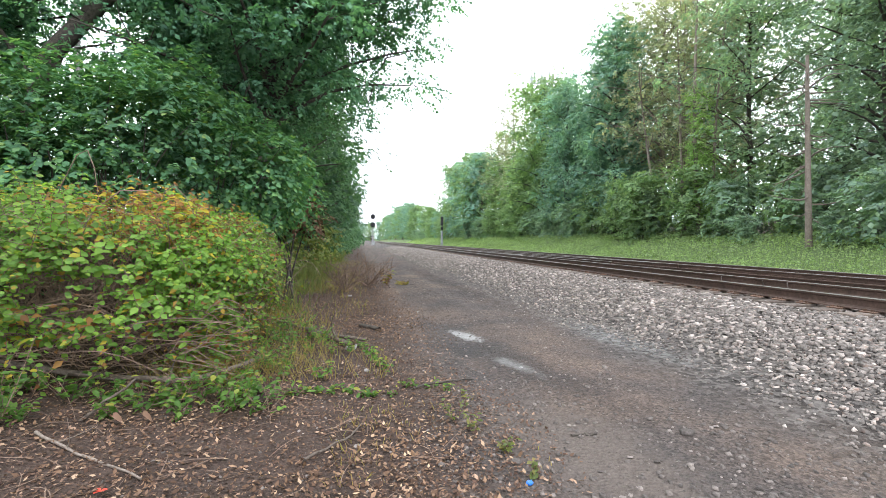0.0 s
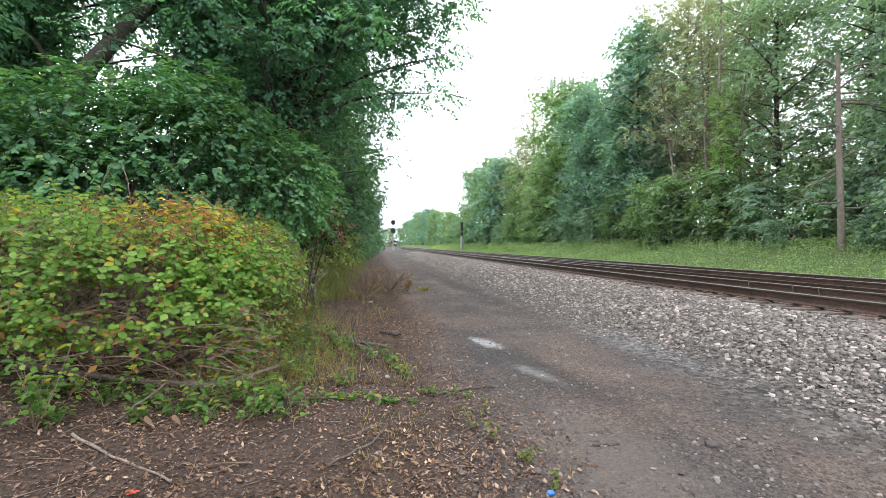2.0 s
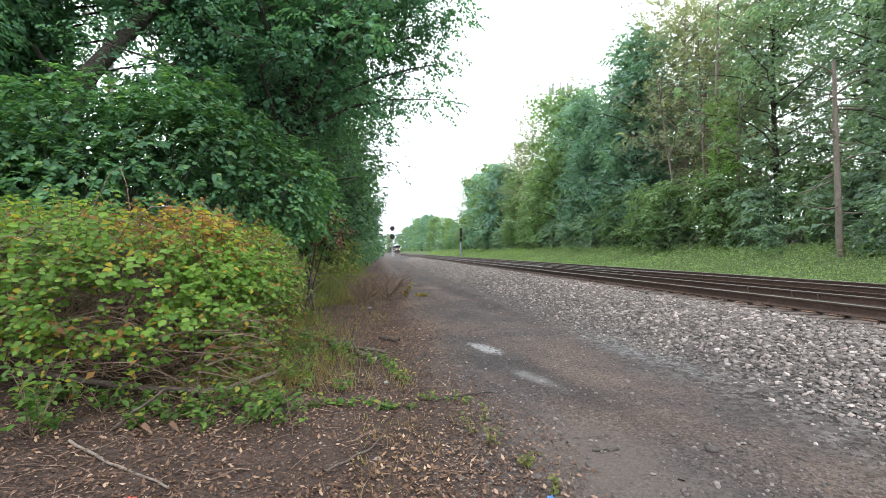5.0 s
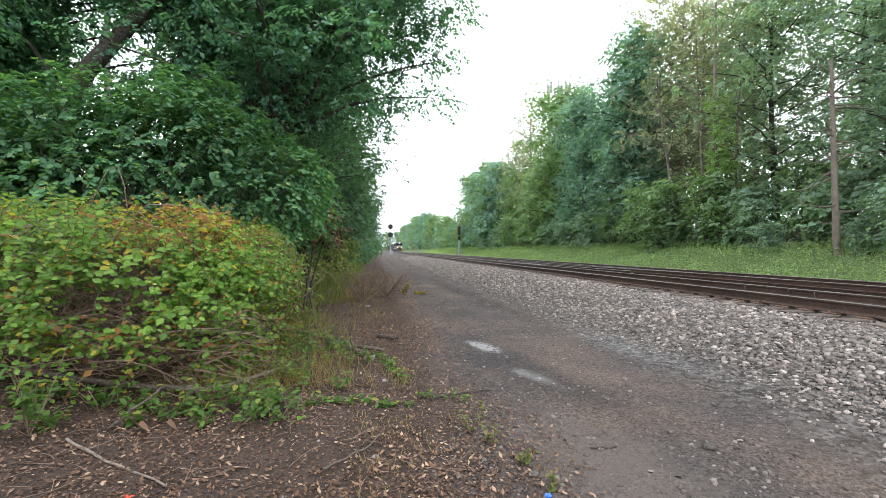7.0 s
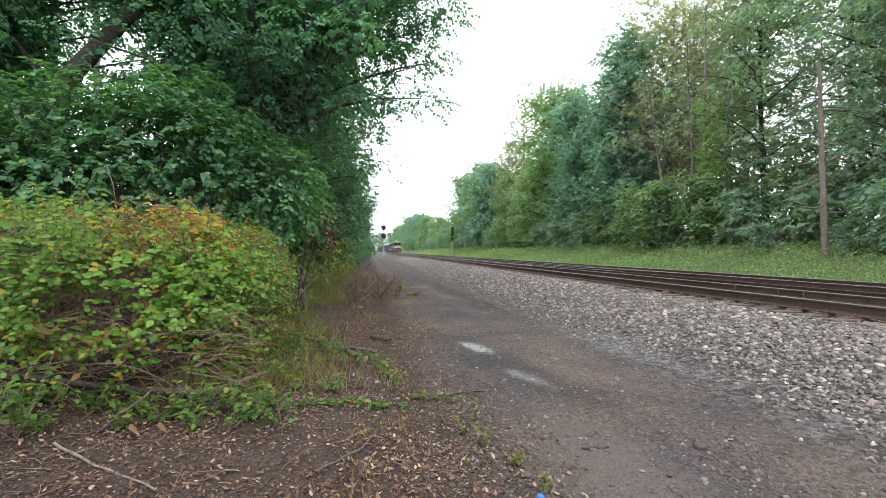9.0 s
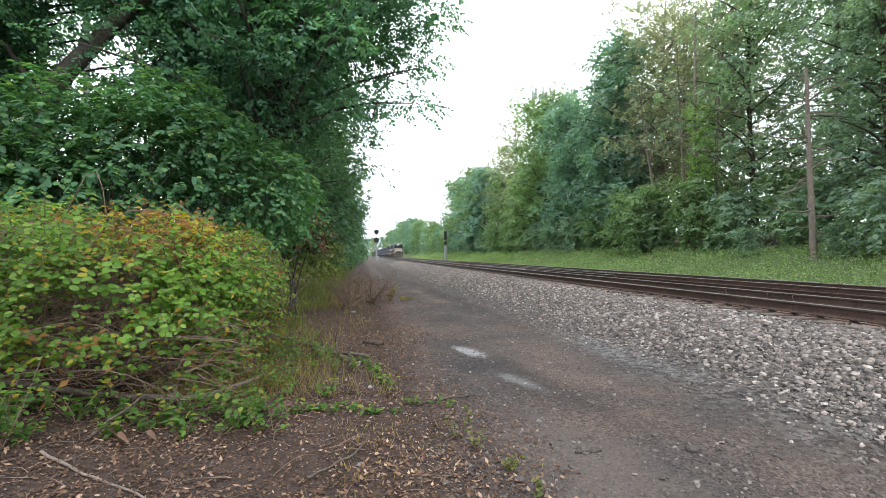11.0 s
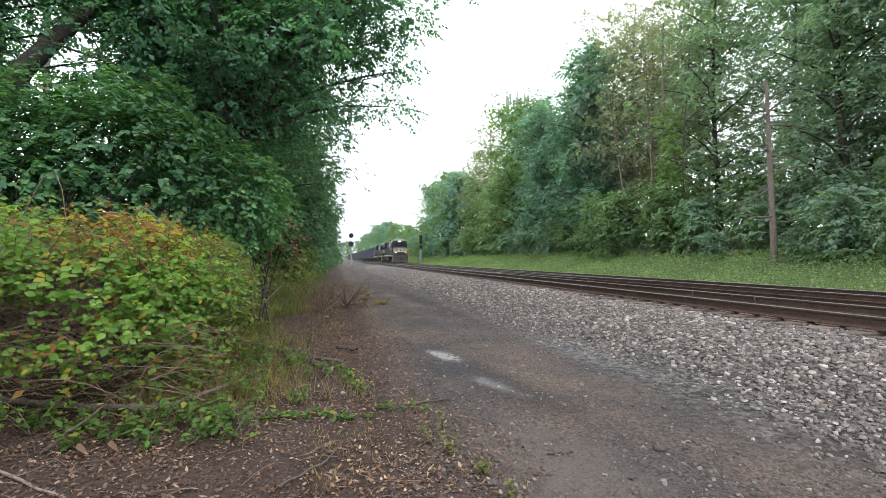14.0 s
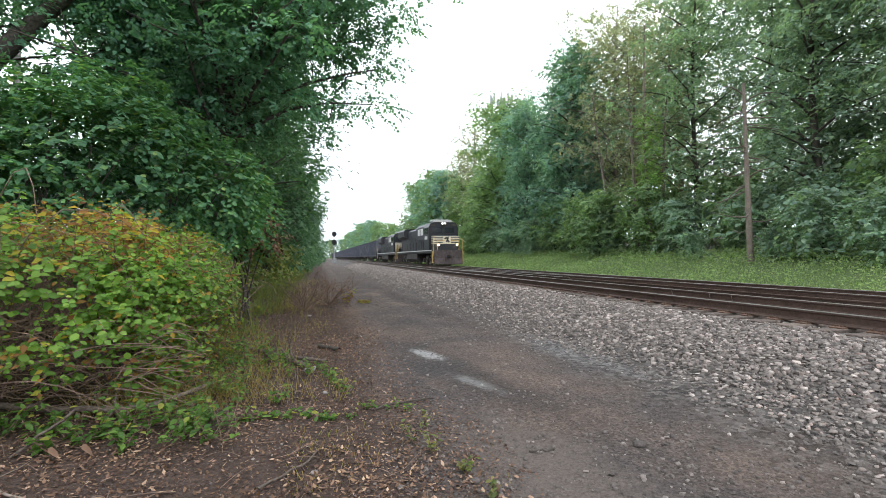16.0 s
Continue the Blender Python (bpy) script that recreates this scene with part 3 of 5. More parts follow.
def build_track(cx):
    track = thing("railway_track", "rusty steel rails spiked to weathered wooden sleepers", "railway track", "double track", "structure", pose(cx, 0, 0))
    z0 = RAIL_TOP - 0.186
    for side in (-1, 1):
        x = side * GAUGE / 2
        rail = part("rail", prism(bmesh.new(), [(x + a, z0 + b) for a, b in RAIL_FOOT], -60, 1500), M["rail"], track, "dark rusty steel rail")
        part("rail_head", prism(bmesh.new(), [(x + a, z0 + 0.1755 + b) for a, b in RAIL_HEAD], -60, 1500), M["rail_head"], rail, "bright worn running surface")
    me = bpy.data.meshes.new("sleeper")
    bm = box(bmesh.new(), 0, 0, 0, 2.6, 0.23, 0.17, 0.012)
    bm.to_mesh(me), bm.free()
    me.materials.append(M["tie"])
    pl = bpy.data.meshes.new("tie_plate")
    bm = box(bmesh.new(), 0, 0, 0, 0.36, 0.19, 0.022, 0.006)
    for sx in (-0.115, 0.115):
        for sy in (-0.05, 0.05):
            box(bm, sx, sy, 0.022, 0.035, 0.03, 0.03)
    bm.to_mesh(pl), bm.free()
    pl.materials.append(M["plate"])
    far = bmesh.new()
    for i in range(300):
        y = -4 + i * 0.50
        jig = RNG.normal(0, 0.012), RNG.normal(0, 0.02), RNG.normal(0, 0.8)
        if i < 110:
            tie = put("sleeper", me, track, at=pose(jig[0] * 3, y + jig[1], z0 - 0.022 - 0.085, 0, 0, jig[2]))
            for side in (-1, 1):
                put("tie_plate", pl, tie, at=pose(side * GAUGE / 2 - jig[0] * 3, 0, 0.085 + 0.0105))
        else:
            box(far, jig[0] * 3, y, z0 - 0.022 - 0.085, 2.6, 0.23, 0.17)
    tagged(part("sleeper_row", far, M["tie"], track), kind="stuff")
    return track


near_track = build_track(TRACKS[0])
build_track(TRACKS[1])
for y in (10.05, 8.85, 8.25):
    bm = rod(bmesh.new(), (0.70, y, 0.50), (0.685, y + 0.01, 0.60), 0.008, seg=6)
    rod(bm, (0.685, y + 0.01, 0.60), (0.70, y + 0.02, 0.63), 0.008, seg=6)
    part("bond_wire", bm, M["steel"], near_track, "pale bond wire at the rail")


def build_spare_rail():
    rail = thing("spare_rail", "rusty unused rail lying between the two tracks", "rail", at=pose(10.15, 0, 0))
    part("rail_body", prism(bmesh.new(), [(a, 0.462 + b) for a, b in RAIL_FOOT], -12, 17.0), M["rail"], rail)


build_spare_rail()


def build_turnout():
    """Closure and guard rails where the two tracks are joined, with their plates."""
    t = thing("turnout", "rusty diagonal rails of a crossover between the tracks", "turnout")
    z0 = RAIL_TOP - 0.186
    for (xa, ya), (xb, yb) in (((9.02, 34.0), (10.15, 17.2)), ((9.75, 36.0), (11.55, 15.0))):
        turn = pose(xa, ya, z0, 0, 0, math.degrees(math.atan2(xa - xb, yb - ya)))
        run = math.hypot(xb - xa, yb - ya)
        rail = part("closure_rail", prism(bmesh.new(), RAIL_FOOT, 0, run), M["rail"], t, "dark rusty rail", turn)
        part("rail_head", prism(bmesh.new(), [(a, b + 0.1755) for a, b in RAIL_HEAD], 0, run), M["rail_head"], rail, "bright worn running surface")
    for x in (7.68, 8.82):
        part("guard_rail", prism(bmesh.new(), [(x + a * 0.7, z0 + b * 0.98) for a, b in RAIL_FOOT], 25.5, 31.0), M["rail"], t)
    for k in range(6):
        part("slide_plate", box(bmesh.new(), 9.1 + 0.075 * k, 33.0 - 1.1 * k, z0 - 0.005, 0.7, 0.22, 0.03, 0.006), M["plate"], t, "rusty slide plate")
    bm = side_prism(bmesh.new(), ((0, 0), (2.2, 0), (2.0, 0.19), (0.2, 0.19)), -0.09, 0.09)
    part("frog", bm, M["rail_head"], t, "worn bright crossing nose", pose(9.5, 25.6, z0, 0, 0, 4))


build_turnout()


# ---- trees ----
def tree_parts(height, girth, low, reach, limbs, per, leaf, material, lean=(0, 0), clump=0.85, sparse=1.0, sub=4, top_taper=0.55, bark=None, sides=6, fine=False, twigs=True, core=0.3, flat=0.62, core_size=1.75):
    """Trunk with limbs, and a crown of leaves held at the twig ends. low: where the crown begins; reach: its radius."""
    lines, C, R, inner = [], [], [], []
    top = np.array([lean[0], lean[1], height * 0.93])
    trunk = bent((0, 0, -0.3), top, girth, girth * 0.16, 0, 0.015, 9)
    lines.append(trunk)
    TP = np.array([p for p, _ in trunk])
    for i in range(limbs):
        s = low / height + (0.95 - low / height) * ((i + RNG.random() * 0.7) / limbs)
        k = s * (len(TP) - 1)
        a = TP[int(k)] + (TP[min(int(k) + 1, len(TP) - 1)] - TP[int(k)]) * (k - int(k))
        az = i * 2.4 + RNG.normal(0, 0.4)
        u = (s - low / height) / (1 - low / height)
        wide = reach * (0.62 + 0.9 * u - 1.25 * u * u * top_taper / 0.55) * RNG.uniform(0.75, 1.15)
        wide = max(wide, reach * 0.2)
        b = a + np.array([math.cos(az) * wide, math.sin(az) * wide, wide * RNG.uniform(0.15, 0.55) + 0.3])
        r = girth * (0.38 - 0.22 * u)
        limb = bent(a, b, r, r * 0.2, 0.06, 0.06, 5)
        lines.append(limb)
        LP = np.array([p for p, _ in limb])
        inner += [LP[1], LP[2], LP[3]]
        for j in range(sub):
            q = LP[min(4, 1 + int(j * 4 / sub))] + RNG.normal(size=3) * 0.1
            e = q + rand_dirs(1, 0.25)[0] * np.array([1, 1, 0.7]) * wide * RNG.uniform(0.25, 0.5)
            if twigs:
                lines.append(bent(q, e, r * 0.28, r * 0.07, 0, 0.08, 3))
            C.append(e), R.append(clump * RNG.uniform(0.7, 1.3))
        C.append(b), R.append(clump * RNG.uniform(0.8, 1.35))
    C, R = np.array(C), np.array(R)
    if sparse < 1:
        keep = RNG.random(len(C)) < sparse
        C, R = C[keep], R[keep]
    crown = clump_leaves(C, R, per, leaf, flat)
    if core:
        # larger shaded leaves along the limbs close the crown
        inner = np.array(inner)
        crown = [np.concatenate(pair) for pair in zip(crown, clump_leaves(inner, np.full(len(inner), clump * 1.25), per * core, leaf * core_size))]
    P, A, N, S = crown
    return tubes("trunk", lines, bark or M["bark"], sides), leaves("crown", P, A, N, S, material, fine)


def make_tree(name, label, category, at, group="", **how):
    tr, cr = tree_parts(**how)
    t = thing(name, label, category, group, at=at)
    put("trunk", tr, t)
    put("crown", cr, t)
    return t


def ground_at(x, y, rz=0, dz=0.0, k=1.0):
    return pose(x, y, float(ground_z(x, y)) + dz, 0, 0, rz)


# broadleaf trees that overhang the road
def left_trees():
    reseed(21)
    g = "trees beside the road"
    lab = "dense dark-green broadleaf tree leaning over the dirt road"
    make_tree("maple_tree", lab, "tree", ground_at(-2.9, 12.4), g, height=13, girth=0.19, low=4.9, reach=5.3, limbs=60, per=190, leaf=0.105, material=M["leaf_shade"], lean=(1.3, -0.3), clump=0.62, sub=6, core=1.0, core_size=1.2, flat=0.5)
    make_tree("maple_tree", lab, "tree", ground_at(-4.0, 15.2), g, height=13, girth=0.2, low=4.6, reach=4.0, limbs=26, per=150, leaf=0.12, material=M["leaf_shade"], clump=0.75, sub=4, sparse=0.9, core=0.6, core_size=1.25)
    make_tree("maple_tree", lab, "tree", ground_at(-9.3, 10.2), g, height=11, girth=0.2, low=4.2, reach=3.4, limbs=24, per=160, leaf=0.12, material=M["leaf_shade"], clump=0.75, sub=4, core=0.6, core_size=1.25)
    make_tree("maple_tree", lab, "tree", ground_at(-10.0, 13.2), g, height=12.5, girth=0.2, low=5.0, reach=2.7, limbs=24, per=130, leaf=0.13, material=M["leaf_shade"], clump=0.8, sub=4, core=0.6, core_size=1.25)
    # the tree whose bare trunk bows to the right
    t = thing("bowed_tree", "dark bowed tree trunk with thick leaves around it", "tree", g, at=pose(-6.75, 11, 0.9))
    bow = [((0.3, 0, 0), 0.24), ((0.04, 0, 2.3), 0.22), ((0.2, 0, 3.55), 0.20), ((0.53, 0, 4.45), 0.19), ((1.1, 0, 5.15), 0.17), ((1.73, 0, 5.9), 0.14), ((2.5, 0.2, 6.9), 0.10)]
    put("trunk", tubes("trunk", [bow, bent((1.73, 0, 5.9), (0.6, 0.4, 8.0), 0.08, 0.02), bent((0.2, 0, 3.5), (-1.6, 0.5, 6.0), 0.09, 0.02)], M["bark"], 9), t)
    C = np.stack([RNG.uniform(-3.8, -0.2, 62), RNG.uniform(-0.8, 0.9, 62), RNG.uniform(3.0, 8.8, 62)], 1)
    C = np.concatenate([C, np.stack([RNG.uniform(1.6, 3.6, 22), RNG.uniform(-0.8, 0.9, 22), RNG.uniform(5.9, 8.2, 22)], 1), np.stack([RNG.uniform(-0.4, 2.0, 14), RNG.uniform(-0.6, 0.6, 14), RNG.uniform(6.6, 8.4, 14)], 1)])
    put("crown", leaves("crown", *clump_leaves(C, RNG.uniform(0.5, 0.85, len(C)), 260, 0.115), M["leaf_shade"]), t)
    t = thing("maple_tree", "dark broadleaf tree with a thick hanging crown", "tree", g, at=ground_at(-9.4, 12.8))
    C = [(RNG.uniform(-2.8, 1.9), RNG.uniform(-0.7, 0.8), RNG.uniform(2.4, 9.2)) for _ in range(74)] + [(RNG.uniform(1.6, 3.4), RNG.uniform(-0.7, 0.7), RNG.uniform(7.4, 9.6)) for _ in range(14)]
    C += [(RNG.uniform(3.7, 5.8), RNG.uniform(-0.6, 0.6), RNG.uniform(3.6, 8.4)) for _ in range(28)]
    lines = [bent((0, 0, -0.3), (0.3, 0, 9.0), 0.2, 0.06, 0, 0.02, 8)] + [bent((0.2, 0, min(8.0, max(2.0, q[2] - 1.2))), q, 0.04, 0.01, 0, 0.05, 4) for q in C[::3]]
    put("trunk", tubes("trunk", lines, M["bark"], 5), t)
    put("crown", leaves("crown", *clump_leaves(np.array(C), RNG.uniform(0.5, 0.85, len(C)), 250, 0.125), M["leaf_shade"]), t)
    far = make_tree("maple_tree", lab, "tree", ground_at(-4.05, 21), g, height=14, girth=0.26, low=1.6, reach=5.0, limbs=30, per=96, leaf=0.18, material=M["leaf_row_shaded"], clump=0.9, sub=4, twigs=False, sides=5)
    far2 = make_tree("maple_tree", lab, "tree", ground_at(-4.2, 29), g, height=15, girth=0.28, low=1.2, reach=5.3, limbs=30, per=96, leaf=0.20, material=M["leaf_row_shaded"], clump=0.95, sub=4, twigs=False, sides=5)
    tiny = make_tree("maple_tree", "leafy green tree far along the road", "tree", ground_at(-3.8, 88), g, height=15, girth=0.25, low=0.8, reach=5.6, limbs=26, per=42, leaf=0.38, material=M["leaf_row_shaded"], clump=1.0, sub=3, twigs=False, sides=4)
    for i, (x, y) in enumerate(((-16.8, 19), (-8.0, 27), (-3.7, 37), (-4.2, 47), (-11, 40), (-3.8, 58))):
        copy_thing((far, far2)[i % 2], ground_at(x, y, i * 77))
    for i, (x, y) in enumerate(((-24, 31), (-25, 24), (-12, 37), (-4.0, 72), (-3.6, 105), (-4.0, 124), (-4.0, 146), (-4.5, 170), (-4.6, 200), (-5, 235), (-6, 275), (-6, 320))):
        copy_thing(tiny, ground_at(x, y, i * 77))


left_trees()


def woodland():
    """The wall of trees beyond the tracks."""
    g = "trees beyond the tracks"
    reseed(5)
    kinds = [
        make_tree("oak_tree", "tall full-crowned green broadleaf tree", "tree", ground_at(22.5, 37.5), g, height=20.3, girth=0.33, low=1.6, reach=5.0, limbs=40, per=120, leaf=0.235, material=M["leaf_far_hazed"], clump=1.15, sub=3, sides=5, twigs=False),
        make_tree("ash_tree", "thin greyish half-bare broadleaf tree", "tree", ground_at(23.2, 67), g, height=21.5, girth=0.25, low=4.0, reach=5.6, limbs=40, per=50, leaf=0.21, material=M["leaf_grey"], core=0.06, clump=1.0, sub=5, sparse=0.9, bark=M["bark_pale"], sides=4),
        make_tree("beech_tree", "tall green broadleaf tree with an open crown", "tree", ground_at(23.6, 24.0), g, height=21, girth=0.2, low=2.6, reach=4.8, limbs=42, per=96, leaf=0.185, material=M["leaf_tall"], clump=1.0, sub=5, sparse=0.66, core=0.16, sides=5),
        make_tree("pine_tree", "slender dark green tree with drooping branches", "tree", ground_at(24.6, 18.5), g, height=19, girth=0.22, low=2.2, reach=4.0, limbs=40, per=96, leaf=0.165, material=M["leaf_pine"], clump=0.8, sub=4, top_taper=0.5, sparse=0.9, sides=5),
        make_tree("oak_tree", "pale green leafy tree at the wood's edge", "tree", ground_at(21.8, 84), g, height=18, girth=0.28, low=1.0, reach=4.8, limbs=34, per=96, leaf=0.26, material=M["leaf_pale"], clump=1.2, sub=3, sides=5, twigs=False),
        make_tree("oak_tree", "small-looking green tree far down the line", "tree", ground_at(22.2, 204), g, height=18, girth=0.28, low=0.6, reach=5.2, limbs=26, per=30, leaf=0.55, material=M["leaf_far_hazed"], clump=1.25, sub=3, sides=4, twigs=False),
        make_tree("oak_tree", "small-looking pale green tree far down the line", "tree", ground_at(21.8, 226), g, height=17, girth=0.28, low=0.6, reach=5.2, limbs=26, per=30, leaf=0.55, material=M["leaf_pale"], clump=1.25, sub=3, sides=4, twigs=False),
    ]
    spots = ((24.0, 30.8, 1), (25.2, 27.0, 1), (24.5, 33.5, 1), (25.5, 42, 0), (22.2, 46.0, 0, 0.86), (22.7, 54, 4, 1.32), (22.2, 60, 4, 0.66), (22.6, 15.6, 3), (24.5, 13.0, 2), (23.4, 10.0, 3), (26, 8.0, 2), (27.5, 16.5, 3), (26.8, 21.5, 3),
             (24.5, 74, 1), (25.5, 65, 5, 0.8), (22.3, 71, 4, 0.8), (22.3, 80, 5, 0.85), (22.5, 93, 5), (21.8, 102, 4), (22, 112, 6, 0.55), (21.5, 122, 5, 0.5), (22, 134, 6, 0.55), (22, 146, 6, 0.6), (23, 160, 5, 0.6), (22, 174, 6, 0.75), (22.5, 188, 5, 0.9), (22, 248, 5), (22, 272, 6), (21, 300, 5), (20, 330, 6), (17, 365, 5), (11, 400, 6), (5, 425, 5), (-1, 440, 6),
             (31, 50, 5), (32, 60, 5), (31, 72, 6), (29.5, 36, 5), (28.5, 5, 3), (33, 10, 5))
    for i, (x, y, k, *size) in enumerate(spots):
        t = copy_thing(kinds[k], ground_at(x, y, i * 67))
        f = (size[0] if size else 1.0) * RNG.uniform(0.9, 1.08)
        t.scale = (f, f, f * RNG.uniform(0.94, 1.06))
    bush = make_tree("shrub", "rounded green shrub at the foot of the wood", "shrub", ground_at(19.6, 29.0), "shrubs beyond the tracks", height=4.6, girth=0.07, low=0.3, reach=2.0, limbs=22, per=40, leaf=0.18, material=M["leaf_pale"], clump=0.56, sub=3, sides=4, twigs=False)
    bush2 = make_tree("shrub", "rounded green shrub at the foot of the wood", "shrub", ground_at(20.6, 29.5), "shrubs beyond the tracks", height=3.4, girth=0.06, low=0.2, reach=2.0, limbs=20, per=40, leaf=0.18, material=M["leaf_tall"], clump=0.56, sub=3, sides=4, twigs=False)
    for i, (x, y) in enumerate(((21.5, 12), (21.6, 15.2), (21.8, 18.4), (21.4, 23.0), (20.8, 25.8), (20.0, 32), (21, 38), (20.6, 42), (20.4, 46.5), (20.6, 51), (20.2, 56), (20.6, 61), (20.2, 67), (20.5, 74), (20.2, 82), (20.4, 91), (20.2, 101), (20.4, 113), (20.2, 126), (20, 142), (20, 160), (20, 180), (23, 35), (23, 21), (23.5, 27), (23, 45), (22.5, 9.5), (26, 6), (25.5, 12), (25, 16), (25.5, 23), (26, 31), (24, 4))):
        copy_thing((bush, bush2)[(i * 5 // 3) % 2], ground_at(x, y, i * 51))

    for x, y, f in ((19.5, 13.9, 0.78), (18.9, 11.0, 0.7), (19.3, 15.6, 0.4), (19.6, 20.5, 0.4)):
        t = copy_thing(bush2, ground_at(x, y, x * 90))
        t.scale = (f, f, f)


woodland()


def snag():
    """The dead trunk that stands before the wood, and the bare and ivied stems behind it."""
    reseed(8)
    t = thing("dead_tree", "bare dead tree trunk with broken side branches", "dead tree", at=ground_at(18.9, 16.45))
    put("trunk", tubes("trunk", [bent((0, 0, -0.3), (0.0, 0.25, 8.2), 0.145, 0.065, 0, 0.008, 9)], M["bark_pale"], 9), t)
    for i in range(30):
        z = RNG.uniform(1.2, 8.0)
        az, L = RNG.uniform(0, 6.28), RNG.uniform(0.5, 2.1)
        a = np.array([0, 0.25 * z / 8.3, z])
        b = a + np.array([math.cos(az) * L, math.sin(az) * L, RNG.uniform(-0.45, 0.3) * L])
        put("dead_branch", tubes("dead_branch", [bent(a, b, 0.042, 0.012, RNG.uniform(-0.12, 0.15), 0.08, 5), bent(a + (b - a) * 0.6, b + rand_dirs(1)[0] * 0.4, 0.016, 0.005, 0, 0.1, 4)], M["bark_pale"], 5), t)
    t = thing("ivied_trunk", "slim trunk wrapped in bright green ivy", "tree", at=ground_at(20.9, 25.2))
    put("trunk", tubes("trunk", [bent((0, 0, -0.3), (0.3, 0.9, 15.5), 0.17, 0.06, 0, 0.01, 9)], M["bark_pale"], 7), t)
    z = RNG.uniform(0.8, 9.6, 90)
    C = np.stack([0.3 * z / 15.5, 0.9 * z / 15.5, z], 1) + RNG.normal(0, 0.26, (90, 3))
    put("ivy", leaves("ivy", *clump_leaves(C, RNG.uniform(0.35, 0.7, 90), 66, 0.13), M["leaf_ivy"]), t, "bright green climbing ivy")
    for x, y, dx, dy, h in ((21.4, 29.5, -0.6, 2.2, 12.5), (21.8, 27.6, 0.2, 1.4, 15), (22.0, 25.4, 0, -0.8, 14)):
        t = thing("bare_tree", "slim pale leafless tree among green ones", "dead tree", "bare trees", at=ground_at(x, y))
        lines = [bent((0, 0, -0.3), (dx, dy, h), 0.13, 0.03, 0, 0.02, 9)]
        for i in range(16):
            s = RNG.uniform(0.35, 0.95)
            a = np.array([dx * s, dy * s, h * s])
            lines.append(bent(a, a + rand_dirs(1, 0.5)[0] * RNG.uniform(1.0, 3.0), 0.035, 0.008, 0.05, 0.06, 5))
        put("trunk", tubes("trunk", lines, M["bark_pale"], 5), t)


snag()


# ---- verge ----
def build_verge():
    n = 60000
    y, x = along(n, 4, 150, 1.7), RNG.uniform(14.5, 22.5, n)
    keep = RNG.random(n) < smooth(14.3, 15.0, x + 0.25 * waves(x, y, 0.8))
    x, y = x[keep], y[keep]
    n = len(x)
    h = RNG.uniform(0.05, 0.45, n) * (0.7 + 0.5 * smooth(-0.2, 0.5, waves(x, y, 1.7))) * (0.5 + 0.5 * smooth(14.6, 16, x))
    P = np.stack([x, y, ground_z(x, y) + h], 1)
    A = unit(rand_dirs(n) * np.array([1, 1, 0.4]) + np.array([0, 0, 0.25]))
    N = unit(rand_dirs(n) * 0.9 + np.array([-0.3, -0.3, 0.7]))
    S = RNG.uniform(0.05, 0.095, n) * (1 + y / 40)
    thing("verge_weeds", "thick low green weeds on the bank beyond the tracks", "weeds", kind="stuff", data=leaves("verge_weeds", P, A, N, S, M["weed"], wide=0.3))
    n = 14000
    y, x = along(n, 6, 120, 1.6), RNG.uniform(14.4, 21.5, n)
    P = np.stack([x, y, ground_z(x, y)], 1)
    h = RNG.uniform(0.15, 0.5, n) * (0.5 + 0.5 * smooth(14.6, 16, x))
    thing("verge_grass", "fresh green grass on the bank beyond the tracks", "grass", kind="stuff", data=blade_mesh("verge_grass", P, rand_dirs(n) * 0.35 + np.array([0, 0, 1.0]), rand_dirs(n), h * 0.8, 0.004 + 0.0003 * y[:, None], M["weed"]))


build_verge()


# ---- bramble mound and tall shrub ----
def mound_z(x, y):
    """Height of the bramble's top above the soil."""
    d = np.abs((x + 4.35) / 3.1) ** 7 + np.abs((y - 6.75) / 2.15) ** 4.5
    return (1.74 - 0.75 * ground_z(x, y) + 0.13 * waves(x, y, 0.55) + 0.1 * waves(x, y, 0.2, 3.0)) * np.clip(1 - d, 0, 1) ** 0.3


